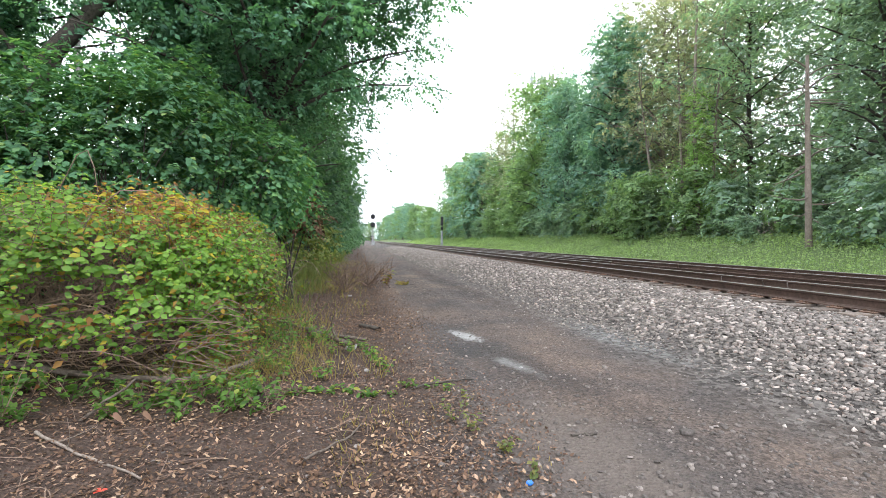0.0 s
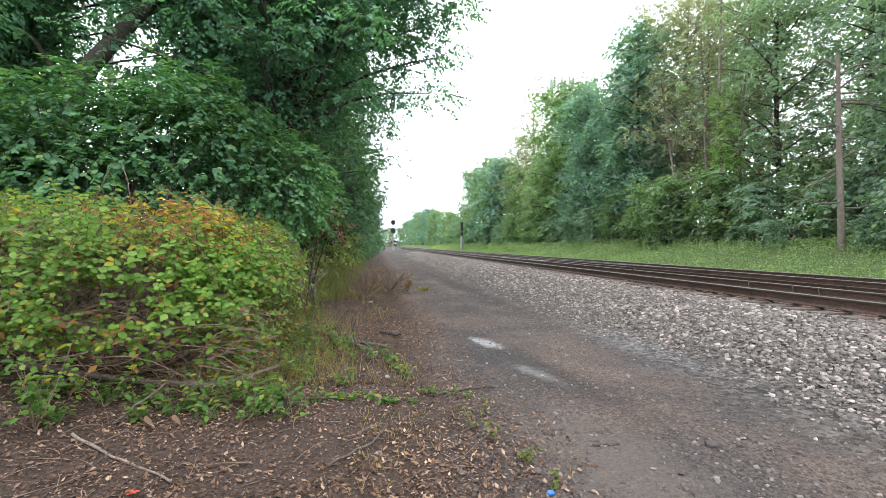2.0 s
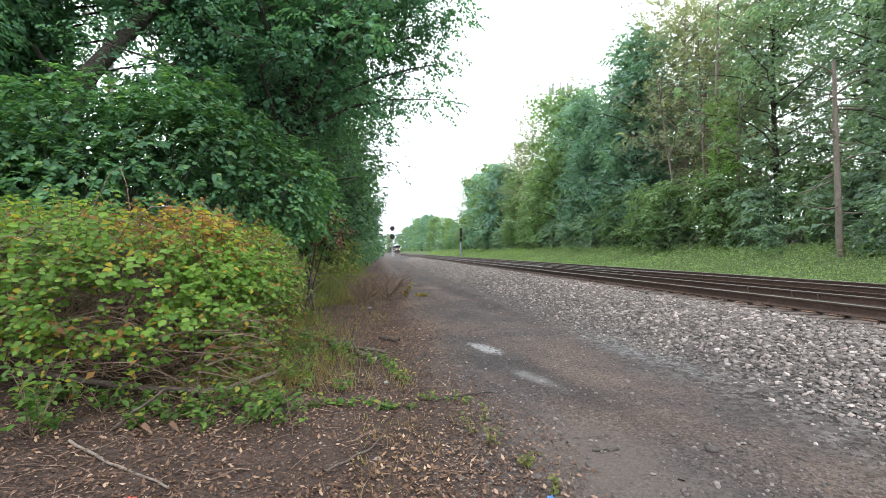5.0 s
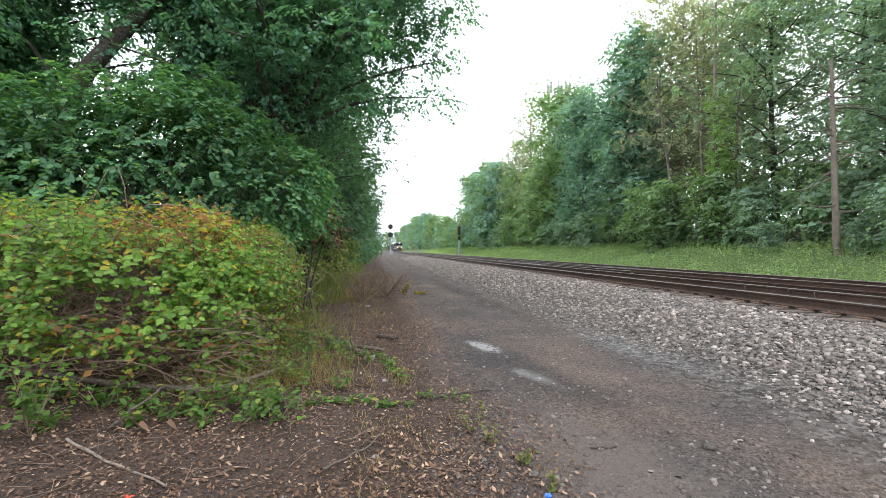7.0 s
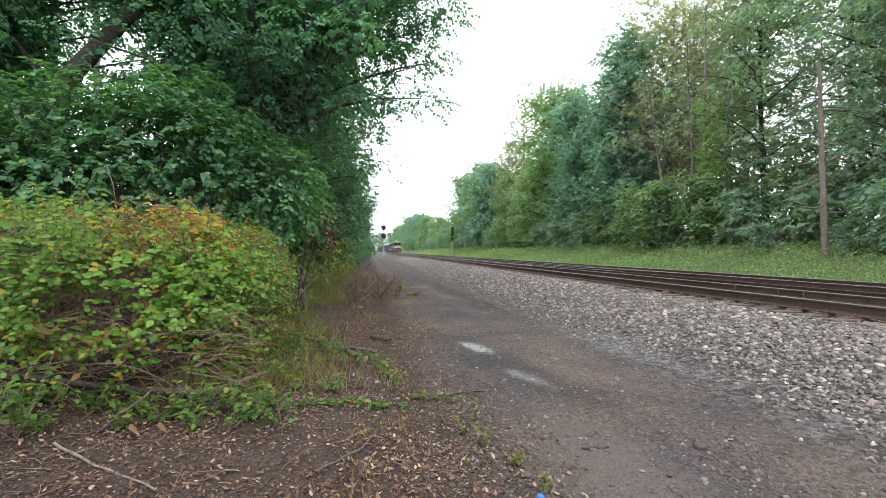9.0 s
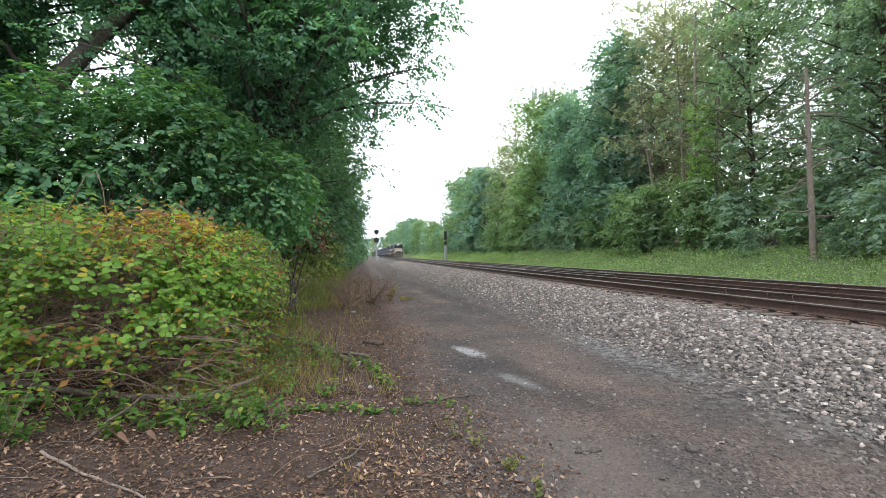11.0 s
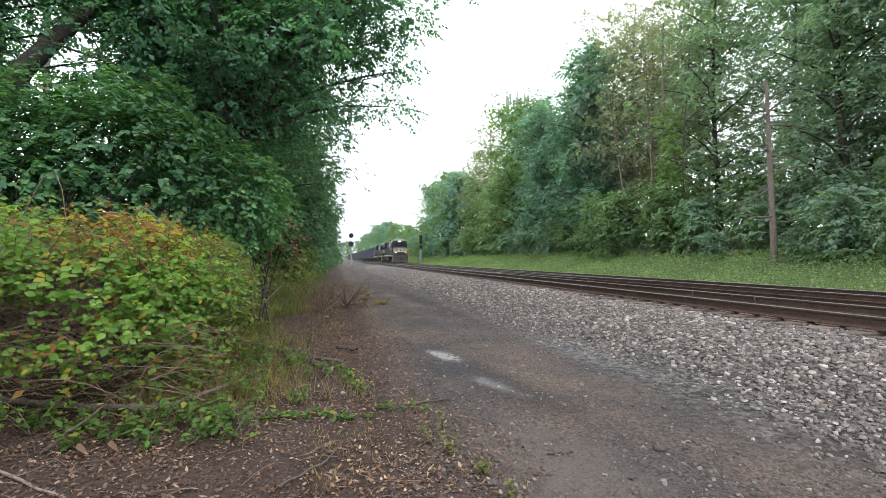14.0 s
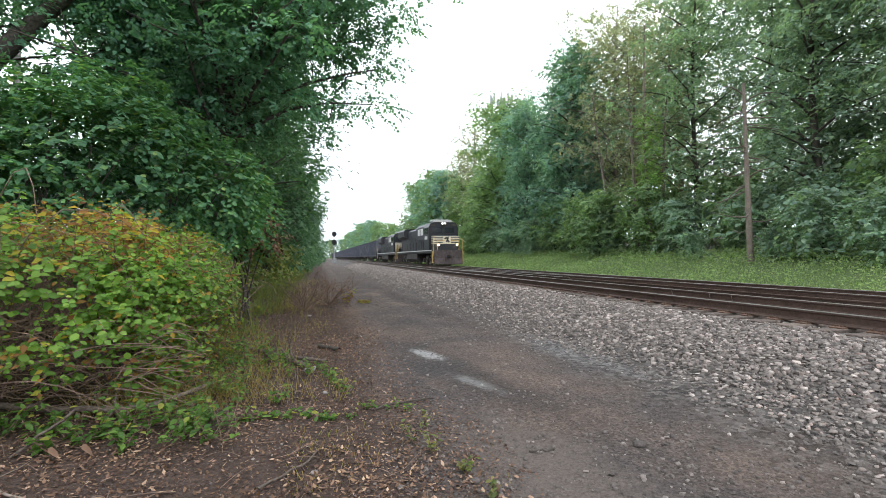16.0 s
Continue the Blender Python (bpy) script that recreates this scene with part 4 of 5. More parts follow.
def build_bramble():
    reseed(11)
    t = thing("bramble_bush", "sprawling bramble, green below and dry yellow-brown on top", "bush", at=pose(0, 0, 0))
    stems = []
    for i in range(900):
        a, r = RNG.uniform(0, 6.28), RNG.random() ** 0.4
        x, y = -4.35 + 2.9 * r * math.cos(a), 6.75 + 2.0 * r * math.sin(a)
        z = float(ground_z(x, y))
        h = float(mound_z(x, y)) * RNG.uniform(0.4, 1.04)
        q = RNG.uniform(0, 6.28)
        L = RNG.uniform(0.5, 1.5)
        stems.append(bent((x, y, z + h * RNG.uniform(0.0, 0.6)), (x + L * math.cos(q), y + L * math.sin(q) * 0.8, z + h), 0.008, 0.003, RNG.uniform(0, 0.35), 0.14, 7))
    for i in range(260):
        x, y = RNG.uniform(-5.2, -1.0), RNG.uniform(4.6, 5.7)
        z = float(ground_z(x, y)) + RNG.uniform(0.05, 0.75)
        q, L = RNG.normal(0, 0.5), RNG.uniform(0.4, 1.2) * RNG.choice((-1, 1))
        stems.append(bent((x, y, z), (min(-1.15, x + L * math.cos(q)), y + 0.5 * L * math.sin(q), max(0.04, z + RNG.uniform(-0.3, 0.25))), 0.006, 0.003, RNG.uniform(0, 0.2), 0.12, 6))
    n = 7600
    x, y = RNG.uniform(-7.5, -1.25, n), RNG.uniform(4.5, 9.0, n)
    h = mound_z(x, y)
    edge = RNG.random(n) < 0.55
    x, y = np.where(edge, -4.35 + 3.0 * RNG.uniform(0.80, 1.0, n) * np.sign(np.cos(a0 := RNG.uniform(-2.6, 0.9, n))) * np.abs(np.cos(a0)) ** 0.55, x), np.where(edge, 6.75 + 2.1 * RNG.uniform(0.80, 1.0, n) * np.sign(np.sin(a0)) * np.abs(np.sin(a0)) ** 0.6, y)
    h = mound_z(x, y)
    ok = h > 0.12
    x, y, h, edge = x[ok], y[ok], h[ok], edge[ok]
    z = ground_z(x, y) + h * np.where(edge, RNG.uniform(0.05, 1.0, len(x)), RNG.uniform(0.78, 1.05, len(x)))
    hole = waves(x, y, 0.30, 1.0) + waves(z * 2.2, x + y, 0.30, 2.0)
    ok = hole > np.where(z > 1.35, -0.9, np.where(z < 0.55, 0.35, -0.36))
    x, y, z = x[ok], y[ok], z[ok]
    P, A, N, S, Z = [], [], [], [], []
    for px, py, pz in zip(x, y, z):
        out = unit(np.array([(px + 4.35) / 3, (py - 6.75) / 1.6, 0.35 * pz]))
        high = pz > 1.4
        q = unit(out * (0.5 if high else 0.8) + RNG.normal(size=3) * 0.5 + np.array([0, 0, 0.75 if high else 0.35]))
        L = RNG.uniform(0.22, 0.55)
        line = bent((px, py, pz), np.array([px, py, pz]) + q * L - np.array([0, 0, 0.18 * L]), 0.0035, 0.0015, 0.12, 0.06, 4)
        stems.append(line)
        k = int(RNG.integers(6, 11))
        size = RNG.uniform(0.04, 0.078)
        for m in range(k):
            s = (m + 0.6) / k * 3
            a, b = line[int(s)][0], line[min(3, int(s) + 1)][0]
            p = a + (b - a) * (s - int(s))
            sid = unit(np.cross(q, [0, 0, 1])) * (1 if m % 2 else -1)
            P.append(p), A.append(sid * 0.9 + q * 0.5 - np.array([0, 0, 0.3]) + RNG.normal(size=3) * 0.3)
            N.append(np.array([0, 0, 0.5]) + out * 0.85 + RNG.normal(size=3) * 0.42)
            S.append(size * RNG.uniform(0.75, 1.2)), Z.append(pz)
    P, A, N, S, Z = np.array(P), np.array(A), unit(np.array(N)), np.array(S), np.array(Z)
    top = Z > 1.50 + 0.1 * RNG.normal(size=len(Z)) + 0.12 * waves(P[:, 0], P[:, 1], 0.4)
    dry = top & (RNG.random(len(Z)) < np.where(P[:, 0] > -2.7 - 0.3 * (P[:, 1] - 5), 0.80, 0.07)) | (RNG.random(len(Z)) < np.where(Z < 0.7, 0.22, 0.045))
    g = ~dry
    put("cane_tangle", tubes("cane_tangle", stems, M["twig"], 3), t, "brown tangled canes", kind="stuff")
    near = np.where(g & (P[:, 1] < 5.4) & (S > 0.062))[0][:260]
    g[near] = False
    front = P[:, 1] < 6.0
    put("green_leaves", leaves("green_leaves", P[g & front], A[g & front], N[g & front], S[g & front], M["leaf_bramble"], True, 0.38), t, "fresh green bramble leaves", kind="stuff")
    back = g & ~front
    put("green_leaves", leaves("green_leaves", P[back], A[back], N[back], S[back] * 1.1, M["leaf_bramble"], False, 0.38), t, "fresh green bramble leaves", kind="stuff")
    put("dry_leaves", leaves("dry_leaves", P[dry], A[dry], N[dry], S[dry] * 1.2, M["leaf_dry"], False, 0.3, 0.3), t, "withered yellow-brown leaves", kind="stuff")
    for i in near:
        put("leaf", leaves("leaf", P[i:i + 1], A[i:i + 1], N[i:i + 1], S[i:i + 1], M["leaf_bramble"], True, 0.38), t)


build_bramble()


def leafy_mass(name, label, group, lumps, n, leaf, mat, per=7, depth=0.3, stems=True):
    """A shrub whose leaves overlap in drooping sprays over rounded lumps: (x, y, z, rx, ry, rz) each."""
    x0, y0 = lumps[0][0], lumps[0][1]
    base = Vector((x0, y0, float(ground_z(x0, y0))))
    t = thing(name, label, "shrub", group, at=Matrix.Translation(base))
    K = np.array(lumps, float)
    K[:, :3] -= np.array(base)
    area = (K[:, 3] * K[:, 5] + K[:, 4] * K[:, 5] + K[:, 3] * K[:, 4])
    m = n // per
    which = RNG.choice(len(K), m, p=area / area.sum())
    d = rand_dirs(m, 0.15)
    r = 1 - depth * RNG.random(m) ** 1.6
    wob = 1 + 0.13 * waves(d[:, 0] * 3 + which, d[:, 1] * 3 + d[:, 2] * 2, 0.6) + 0.07 * waves(d[:, 2] * 5, d[:, 0] * 5 + which, 0.5, 1.0)
    B = K[which, :3] + d * K[which, 3:] * (r * wob)[:, None]
    inside = np.zeros(m, bool)
    for i, k in enumerate(K):
        inside |= (which != i) & ((((B - k[:3]) / (k[3:] * 0.72)) ** 2).sum(1) < 1)
    keep = ~inside & (B[:, 2] > 0.05)
    B, d = B[keep], d[keep]
    m = len(B)
    q = unit(d * 0.55 + rand_dirs(m) * 0.75 - np.array([0, 0, 0.25]))
    sid = unit(np.cross(q, np.array([0, 0, 1.0]) + 0.2 * rand_dirs(m)))
    L = leaf * RNG.uniform(2.0, 3.6, m)
    P, A, N, S = [], [], [], []
    for j in range(per):
        s = (j + 0.5) / per
        P.append(B + q * (L * s)[:, None] - np.array([0, 0, 1]) * (L * 0.25 * s * s)[:, None])
        A.append(sid * (0.9 if j % 2 else -0.9) + q * 0.55 - np.array([0, 0, 0.4]) + rand_dirs(m) * 0.3)
        N.append(unit(d * 0.45 + np.array([0, 0, 0.8]) + rand_dirs(m) * 0.4))
        S.append(leaf * RNG.uniform(0.7, 1.2, m))
    put("foliage", leaves("foliage", np.concatenate(P), np.concatenate(A), np.concatenate(N), np.concatenate(S), mat, leaf < 0.106, 0.42), t)
    if stems:
        lines = []
        for k in K:
            for i in range(9):
                e = k[:3] + rand_dirs(1, 0.3)[0] * k[3:] * 0.85
                lines.append(bent((k[0] * 0.8 + RNG.normal(0, 0.15), k[1] * 0.8 + RNG.normal(0, 0.15), 0), e, 0.025, 0.006, 0.06, 0.06, 5))
        put("stem_tangle", tubes("stem_tangle", lines, M["bark"], 4), t, kind="stuff")
    return t


def roadside_shrubs():
    g = "shrubs beside the road"
    reseed(31)
    leafy_mass("tall_shrub", "tall dense dark-green leafy shrub behind the bramble", g, ((-5.5, 9.5, 2.75, 2.2, 1.5, 2.0), (-3.6, 9.4, 2.95, 1.75, 1.4, 1.95), (-4.6, 9.0, 2.2, 1.6, 1.3, 1.4), (-2.1, 9.8, 2.75, 1.15, 1.1, 1.05), (-4.4, 10.2, 2.7, 2.6, 1.2, 1.9)), 44000, 0.10, M["leaf_shrub"])
    leafy_mass("tall_shrub", "tall dense dark-green leafy shrub behind the bramble", g, ((-9.4, 8.6, 2.2, 2.2, 1.6, 1.9), (-8.0, 9.6, 2.6, 1.6, 1.4, 1.7)), 20000, 0.105, M["leaf_shrub"], depth=0.45)
    leafy_mass("tall_shrub", "tall dark-green thicket under the trees", g, ((-8.6, 13.0, 2.6, 3.0, 1.4, 2.3), (-12.5, 11.5, 2.8, 2.8, 1.6, 2.4), (-5.2, 13.4, 2.4, 2.2, 1.3, 2.2)), 20000, 0.125, M["leaf_shade"], depth=0.5)
    leafy_mass("tall_shrub", "tall dark-green thicket under the trees", g, ((-12.0, 18.0, 3.0, 5.0, 2.0, 3.0), (-20, 18, 3.4, 5, 3, 3.2)), 6000, 0.26, M["leaf_shade"], depth=0.5)
    leafy_mass("tall_shrub", "tall dark-green thicket under the trees", g, ((-4.8, 11.3, 2.3, 3.3, 0.8, 2.1), (-8.6, 10.8, 2.4, 2.4, 0.8, 2.2)), 14000, 0.125, M["leaf_shade"], depth=0.5)
    leafy_mass("yellowing_shrub", "yellow-green shrub at the bramble's back", g, ((-6.7, 7.4, 1.6, 1.4, 1.0, 0.85), (-8.2, 7.0, 1.5, 1.2, 1.0, 0.9)), 5000, 0.09, M["leaf_bramble"])
    leafy_mass("hanging_shrub", "leafy shrub with some brown withered leaves", g, ((-1.75, 11.2, 2.5, 0.9, 0.8, 0.85),), 2600, 0.11, M["leaf_shrub"])
    leafy_mass("withered_spray", "brown withered leaves hanging from a branch", g, ((-1.2, 10.9, 2.1, 0.5, 0.5, 0.45),), 420, 0.09, M["litter"], stems=False)
    for x, y, h in ((-4.3, 13.2, 1.5), (-3.9, 15.5, 1.9), (-3.7, 18.5, 1.9), (-3.3, 22, 2.2), (-3.0, 27, 2.4), (-2.8, 33, 2.6), (-2.6, 41, 2.8), (-2.4, 52, 3), (-2.2, 66, 3.2), (-2.0, 84, 3.5), (-1.8, 108, 4), (-1.8, 135, 4), (-1.8, 170, 5)):
        k = 1 + y * 0.008
        leafy_mass("low_shrub", "low green roadside shrub below the trees", g, ((x, y, h * 0.45 + 0.2, 1.3 * k, 1.6 + y * 0.05, h * 0.55), (x - 0.8, y + 1.5, h * 0.6 + 0.2, 1.2 * k, 1.6 + y * 0.04, h * 0.6)), 2400, 0.12 + y * 0.003, M["leaf_olive"] if y < 36 else M["leaf_row_shaded"], depth=0.4, stems=y < 30)


roadside_shrubs()


# ---- train ----
def truck(parent, y, axles, pitch, wheel_r, label):
    """A bogie: side frames, springs and wheels."""
    bm = bmesh.new()
    half = (axles - 1) * pitch / 2
    for s in (-1, 1):
        box(bm, s * 1.02, y, 0.62, 0.12, 2 * half + 1.1, 0.26, 0.04)
        for i in range(axles):
            box(bm, s * 1.06, y - half + i * pitch, 0.50, 0.2, 0.42, 0.42, 0.05)
    box(bm, 0, y, 0.70, 2.0, 0.5, 0.3, 0.04)
    t = part("truck", bm, M["grime"], parent, label)
    for i in range(axles):
        for s in (-1, 1):
            w = bmesh.new()
            yy = y - half + i * pitch
            rod(w, (s * 0.70, yy, wheel_r), (s * 0.83, yy, wheel_r), wheel_r, wheel_r, 20)
            rod(w, (s * 0.66, yy, wheel_r), (s * 0.70, yy, wheel_r), wheel_r + 0.025, wheel_r + 0.025, 20)
            part("wheel", w, M["steel"], t)


def build_locomotive():
    """A six-axle freight locomotive, its nose at y = 0 towards the camera, the rail top at z = 0."""
    L = thing("locomotive", "black freight locomotive with pale nose stripes and lit headlights", "locomotive", "locomotives of the train")
    bk = M["black"]
    # underframe and walkway
    bm = box(bmesh.new(), 0, 11.2, 1.42, 3.0, 21.0, 0.34, 0.04)
    part("underframe", bm, bk, L)
    bm = bmesh.new()
    for s in (-1, 1):
        box(bm, s * 1.525, 11.2, 1.53, 0.03, 20.6, 0.09)
    part("sill_stripe", bm, M["white"], L, "pale sill stripe")
    # pilot with plough
    bm = side_prism(bmesh.new(), ((0.25, 1.55), (0.62, 1.55), (0.62, 0.25), (0.15, 0.14), (0.02, 0.2), (0.2, 0.75)), -1.42, 1.42)
    part("pilot", bm, M["pilot"], L, "dusty front plate and plough")
    bm = box(bmesh.new(), 0, 0.0, 0.95, 0.28, 0.55, 0.3, 0.06)
    rod(bm, (0.35, 0.15, 1.0), (0.35, -0.02, 0.55), 0.035)
    rod(bm, (-0.35, 0.15, 1.0), (-0.35, -0.02, 0.55), 0.035)
    part("coupler", bm, M["grime"], L)
    # nose and cab
    bm = side_prism(bmesh.new(), ((0.75, 1.59), (0.80, 2.75), (0.98, 2.98), (2.05, 3.12), (2.05, 1.59)), -1.28, 1.28)
    part("nose", bm, bk, L)
    bm = prism(bmesh.new(), ((-1.55, 1.59), (-1.55, 3.9), (-1.30, 4.32), (-0.75, 4.50), (0.75, 4.50), (1.30, 4.32), (1.55, 3.9), (1.55, 1.59)), 2.05, 4.4)
    cab = part("cab", bm, bk, L)
    for s in (-1, 1):
        g = box(bmesh.new(), s * 0.62, 2.035, 3.62, 0.98, 0.03, 0.52, 0.02)
        part("windscreen", g, M["glass"], cab, "dark windscreen pane")
        g = bmesh.new()
        for yy in (2.75, 3.65):
            box(g, s * 1.555, yy, 3.55, 0.03, 0.7, 0.56, 0.02)
        part("side_window", g, M["glass"], cab, "dark side window")
        g = box(bmesh.new(), s * 1.12, 2.03, 4.12, 0.5, 0.06, 0.2, 0.02)
        part("number_board", g, M["grime"], cab)
    g = box(bmesh.new(), 0, 3.2, 4.60, 2.0, 1.5, 0.22, 0.06)
    for k in range(3):
        box(g, -0.5 + 0.5 * k, 2.6, 4.76, 0.1, 0.3, 0.1, 0.02)
    box(g, 0, 2.12, 4.47, 2.2, 0.2, 0.07, 0.02)
    part("roof_unit", g, M["roof"], cab, "pale cooling unit and horns on the roof")
    h = bmesh.new()
    for s in (-1, 1):
        rod(h, (s * 0.13, 2.04, 4.28), (s * 0.13, 1.98, 4.28), 0.09, 0.09, 14)
    lit = part("headlight", h, M["lamp"], cab, "lit twin headlight")
    # Added tubes, no real fitting: they dim the headlights seen off axis.
    h = bmesh.new()
    for s in (-1, 1):
        for k in range(12):
            a0, a1 = k * math.tau / 12, (k + 1) * math.tau / 12
            ring = [(s * 0.13 + r * math.sin(a), yy, 4.28 + r * math.cos(a)) for r, a, yy in ((0.104, a0, 2.02), (0.104, a1, 2.02), (0.104, a1, 1.76), (0.104, a0, 1.76), (0.092, a0, 2.02), (0.092, a1, 2.02), (0.092, a1, 1.76), (0.092, a0, 1.76))]
            v = [h.verts.new(p) for p in ring]
            for f in ((0, 1, 2, 3), (4, 7, 6, 5), (2, 6, 7, 3)):
                h.faces.new([v[i] for i in f])
    part("lamp_hood", h, bk, lit, "added black tube that hides the headlight from the side")
    for s in (-1, 1):
        h = rod(bmesh.new(), (s * 0.95, 0.42, 2.05), (s * 0.95, 0.34, 2.05), 0.085, 0.085, 14)
        part("ditch_light", h, M["lamp"], L, "lit ditch light")
    # stripes on the nose and the emblem as a plain shape
    for k in range(5):
        z = 2.22 + 0.17 * k
        s = box(bmesh.new(), 0, 0.765 + 0.0075 * k, z, 2.57, 0.03, 0.085)
        part("nose_stripe", s, M["cream"], L, "pale nose stripe")
    for k in range(5):
        for sd in (-1, 1):
            s = box(bmesh.new(), sd * 1.285, 1.42, 2.22 + 0.17 * k, 0.02, 1.26, 0.085)
            part("nose_stripe", s, M["cream"], L, "pale nose stripe")
    e = box(bmesh.new(), 0, 0.745, 2.56, 0.82, 0.03, 0.74, 0.01)
    part("emblem_panel", e, M["cream"], L, "pale panel of the nose emblem")
    e = bmesh.new()
    box(e, 0.05, 0.72, 2.62, 0.16, 0.02, 0.6, 0, Matrix.Rotation(radians(20), 4, "Y"))
    box(e, -0.12, 0.715, 2.74, 0.3, 0.02, 0.16, 0, Matrix.Rotation(radians(-25), 4, "Y"))
    box(e, 0.16, 0.715, 2.45, 0.14, 0.02, 0.3, 0, Matrix.Rotation(radians(-30), 4, "Y"))
    part("emblem", e, bk, L, "dark emblem shape")
    # long hood
    bm = prism(bmesh.new(), ((-0.95, 1.59), (-0.95, 4.05), (-0.7, 4.3), (0.7, 4.3), (0.95, 4.05), (0.95, 1.59)), 4.4, 16.2)
    hood = part("hood", bm, bk, L)
    for s in (-1, 1):
        for k in range(13):
            part("hood_door", box(bmesh.new(), s * 0.955, 5.0 + 0.86 * k, 2.5, 0.03, 0.78, 1.5, 0.01), bk, hood)
    bm = prism(bmesh.new(), ((-0.95, 1.59), (-0.95, 3.2), (-1.5, 3.55), (-1.5, 4.25), (-1.2, 4.5), (1.2, 4.5), (1.5, 4.25), (1.5, 3.55), (0.95, 3.2), (0.95, 1.59)), 16.2, 21.2)
    part("radiator_hood", bm, bk, L)
    bm = prism(bmesh.new(), ((-1.3, 2.75), (-1.3, 4.15), (-1.0, 4.45), (1.0, 4.45), (1.3, 4.15), (1.3, 2.75)), 4.7, 9.4)
    part("brake_box", bm, bk, L)
    part("roof_hatch", box(bmesh.new(), 0, 11.6, 4.42, 0.9, 2.6, 0.3, 0.05), M["grime"], L)
    for k in range(3):
        part("roof_fan", rod(bmesh.new(), (0, 17.2 + 1.3 * k, 4.5), (0, 17.2 + 1.3 * k, 4.58), 0.55, 0.55, 16), M["grime"], L)
    # lettering becomes plain bars
    for s in (-1, 1):
        b = bmesh.new()
        for k in range(2):
            box(b, s * 1.31, 6.35 + 1.6 * k, 3.62, 0.02, 1.25 - 0.25 * k, 0.74)
        part("lettering_bar", b, M["white"], L, "plain white lettering bars")
        b = box(bmesh.new(), s * 1.565, 3.2, 2.85, 0.02, 1.2, 0.34)
        part("number_bar", b, M["white"], L, "plain white bar below the cab window")
    # fuel tank, trucks, battery boxes
    bm = prism(bmesh.new(), ((-1.45, 1.2), (-1.45, 0.62), (-1.15, 0.3), (1.15, 0.3), (1.45, 0.62), (1.45, 1.2)), 8.2, 14.2)
    part("fuel_tank", bm, M["grime"], L)
    truck(L, 4.2, 3, 1.85, 0.53, "dirty three-axle bogie")
    truck(L, 18.0, 3, 1.85, 0.53, "dirty three-axle bogie")
    # handrails
    for s in (-1, 1):
        r = bmesh.new()
        rod(r, (s * 1.5, 0.3, 1.0), (s * 1.5, 0.3, 2.55), 0.025)
        rod(r, (s * 1.5, 0.3, 2.55), (s * 1.38, 0.72, 2.75), 0.025)
        rod(r, (s * 1.1, 0.28, 1.2), (s * 1.1, 0.28, 2.5), 0.022)
        rod(r, (s * 1.1, 0.28, 2.5), (s * 0.3, 0.28, 2.5), 0.02)
        part("front_handrail", r, M["gold"], L, "yellow-painted grab rail")
        st = bmesh.new()
        for k in range(4):
            box(st, s * 1.42, 0.42, 0.35 + 0.32 * k, 0.34, 0.28, 0.04)
        box(st, s * 1.57, 0.42, 0.85, 0.03, 0.3, 1.2)
        part("steps", st, M["gold"], L, "yellow-edged steps")
        r = bmesh.new()
        rod(r, (s * 1.5, 4.6, 2.55), (s * 1.5, 21.2, 2.55), 0.02, seg=6)
        for k in range(10):
            rod(r, (s * 1.5, 4.7 + 1.8 * k, 1.55), (s * 1.5, 4.7 + 1.8 * k, 2.55), 0.02, seg=6)
        rod(r, (s * 1.5, 21.4, 0.9), (s * 1.5, 21.4, 2.6), 0.028, seg=6)
        part("side_handrail", r, M["black"], L)
        r = bmesh.new()
        rod(r, (s * 1.52, 21.9, 0.6), (s * 1.52, 21.9, 2.5), 0.03, seg=6)
        rod(r, (s * 1.52, 21.4, 0.6), (s * 1.52, 21.4, 2.5), 0.03, seg=6)
        part("rear_handrail", r, M["gold"], L, "yellow-painted grab rail")
    return L


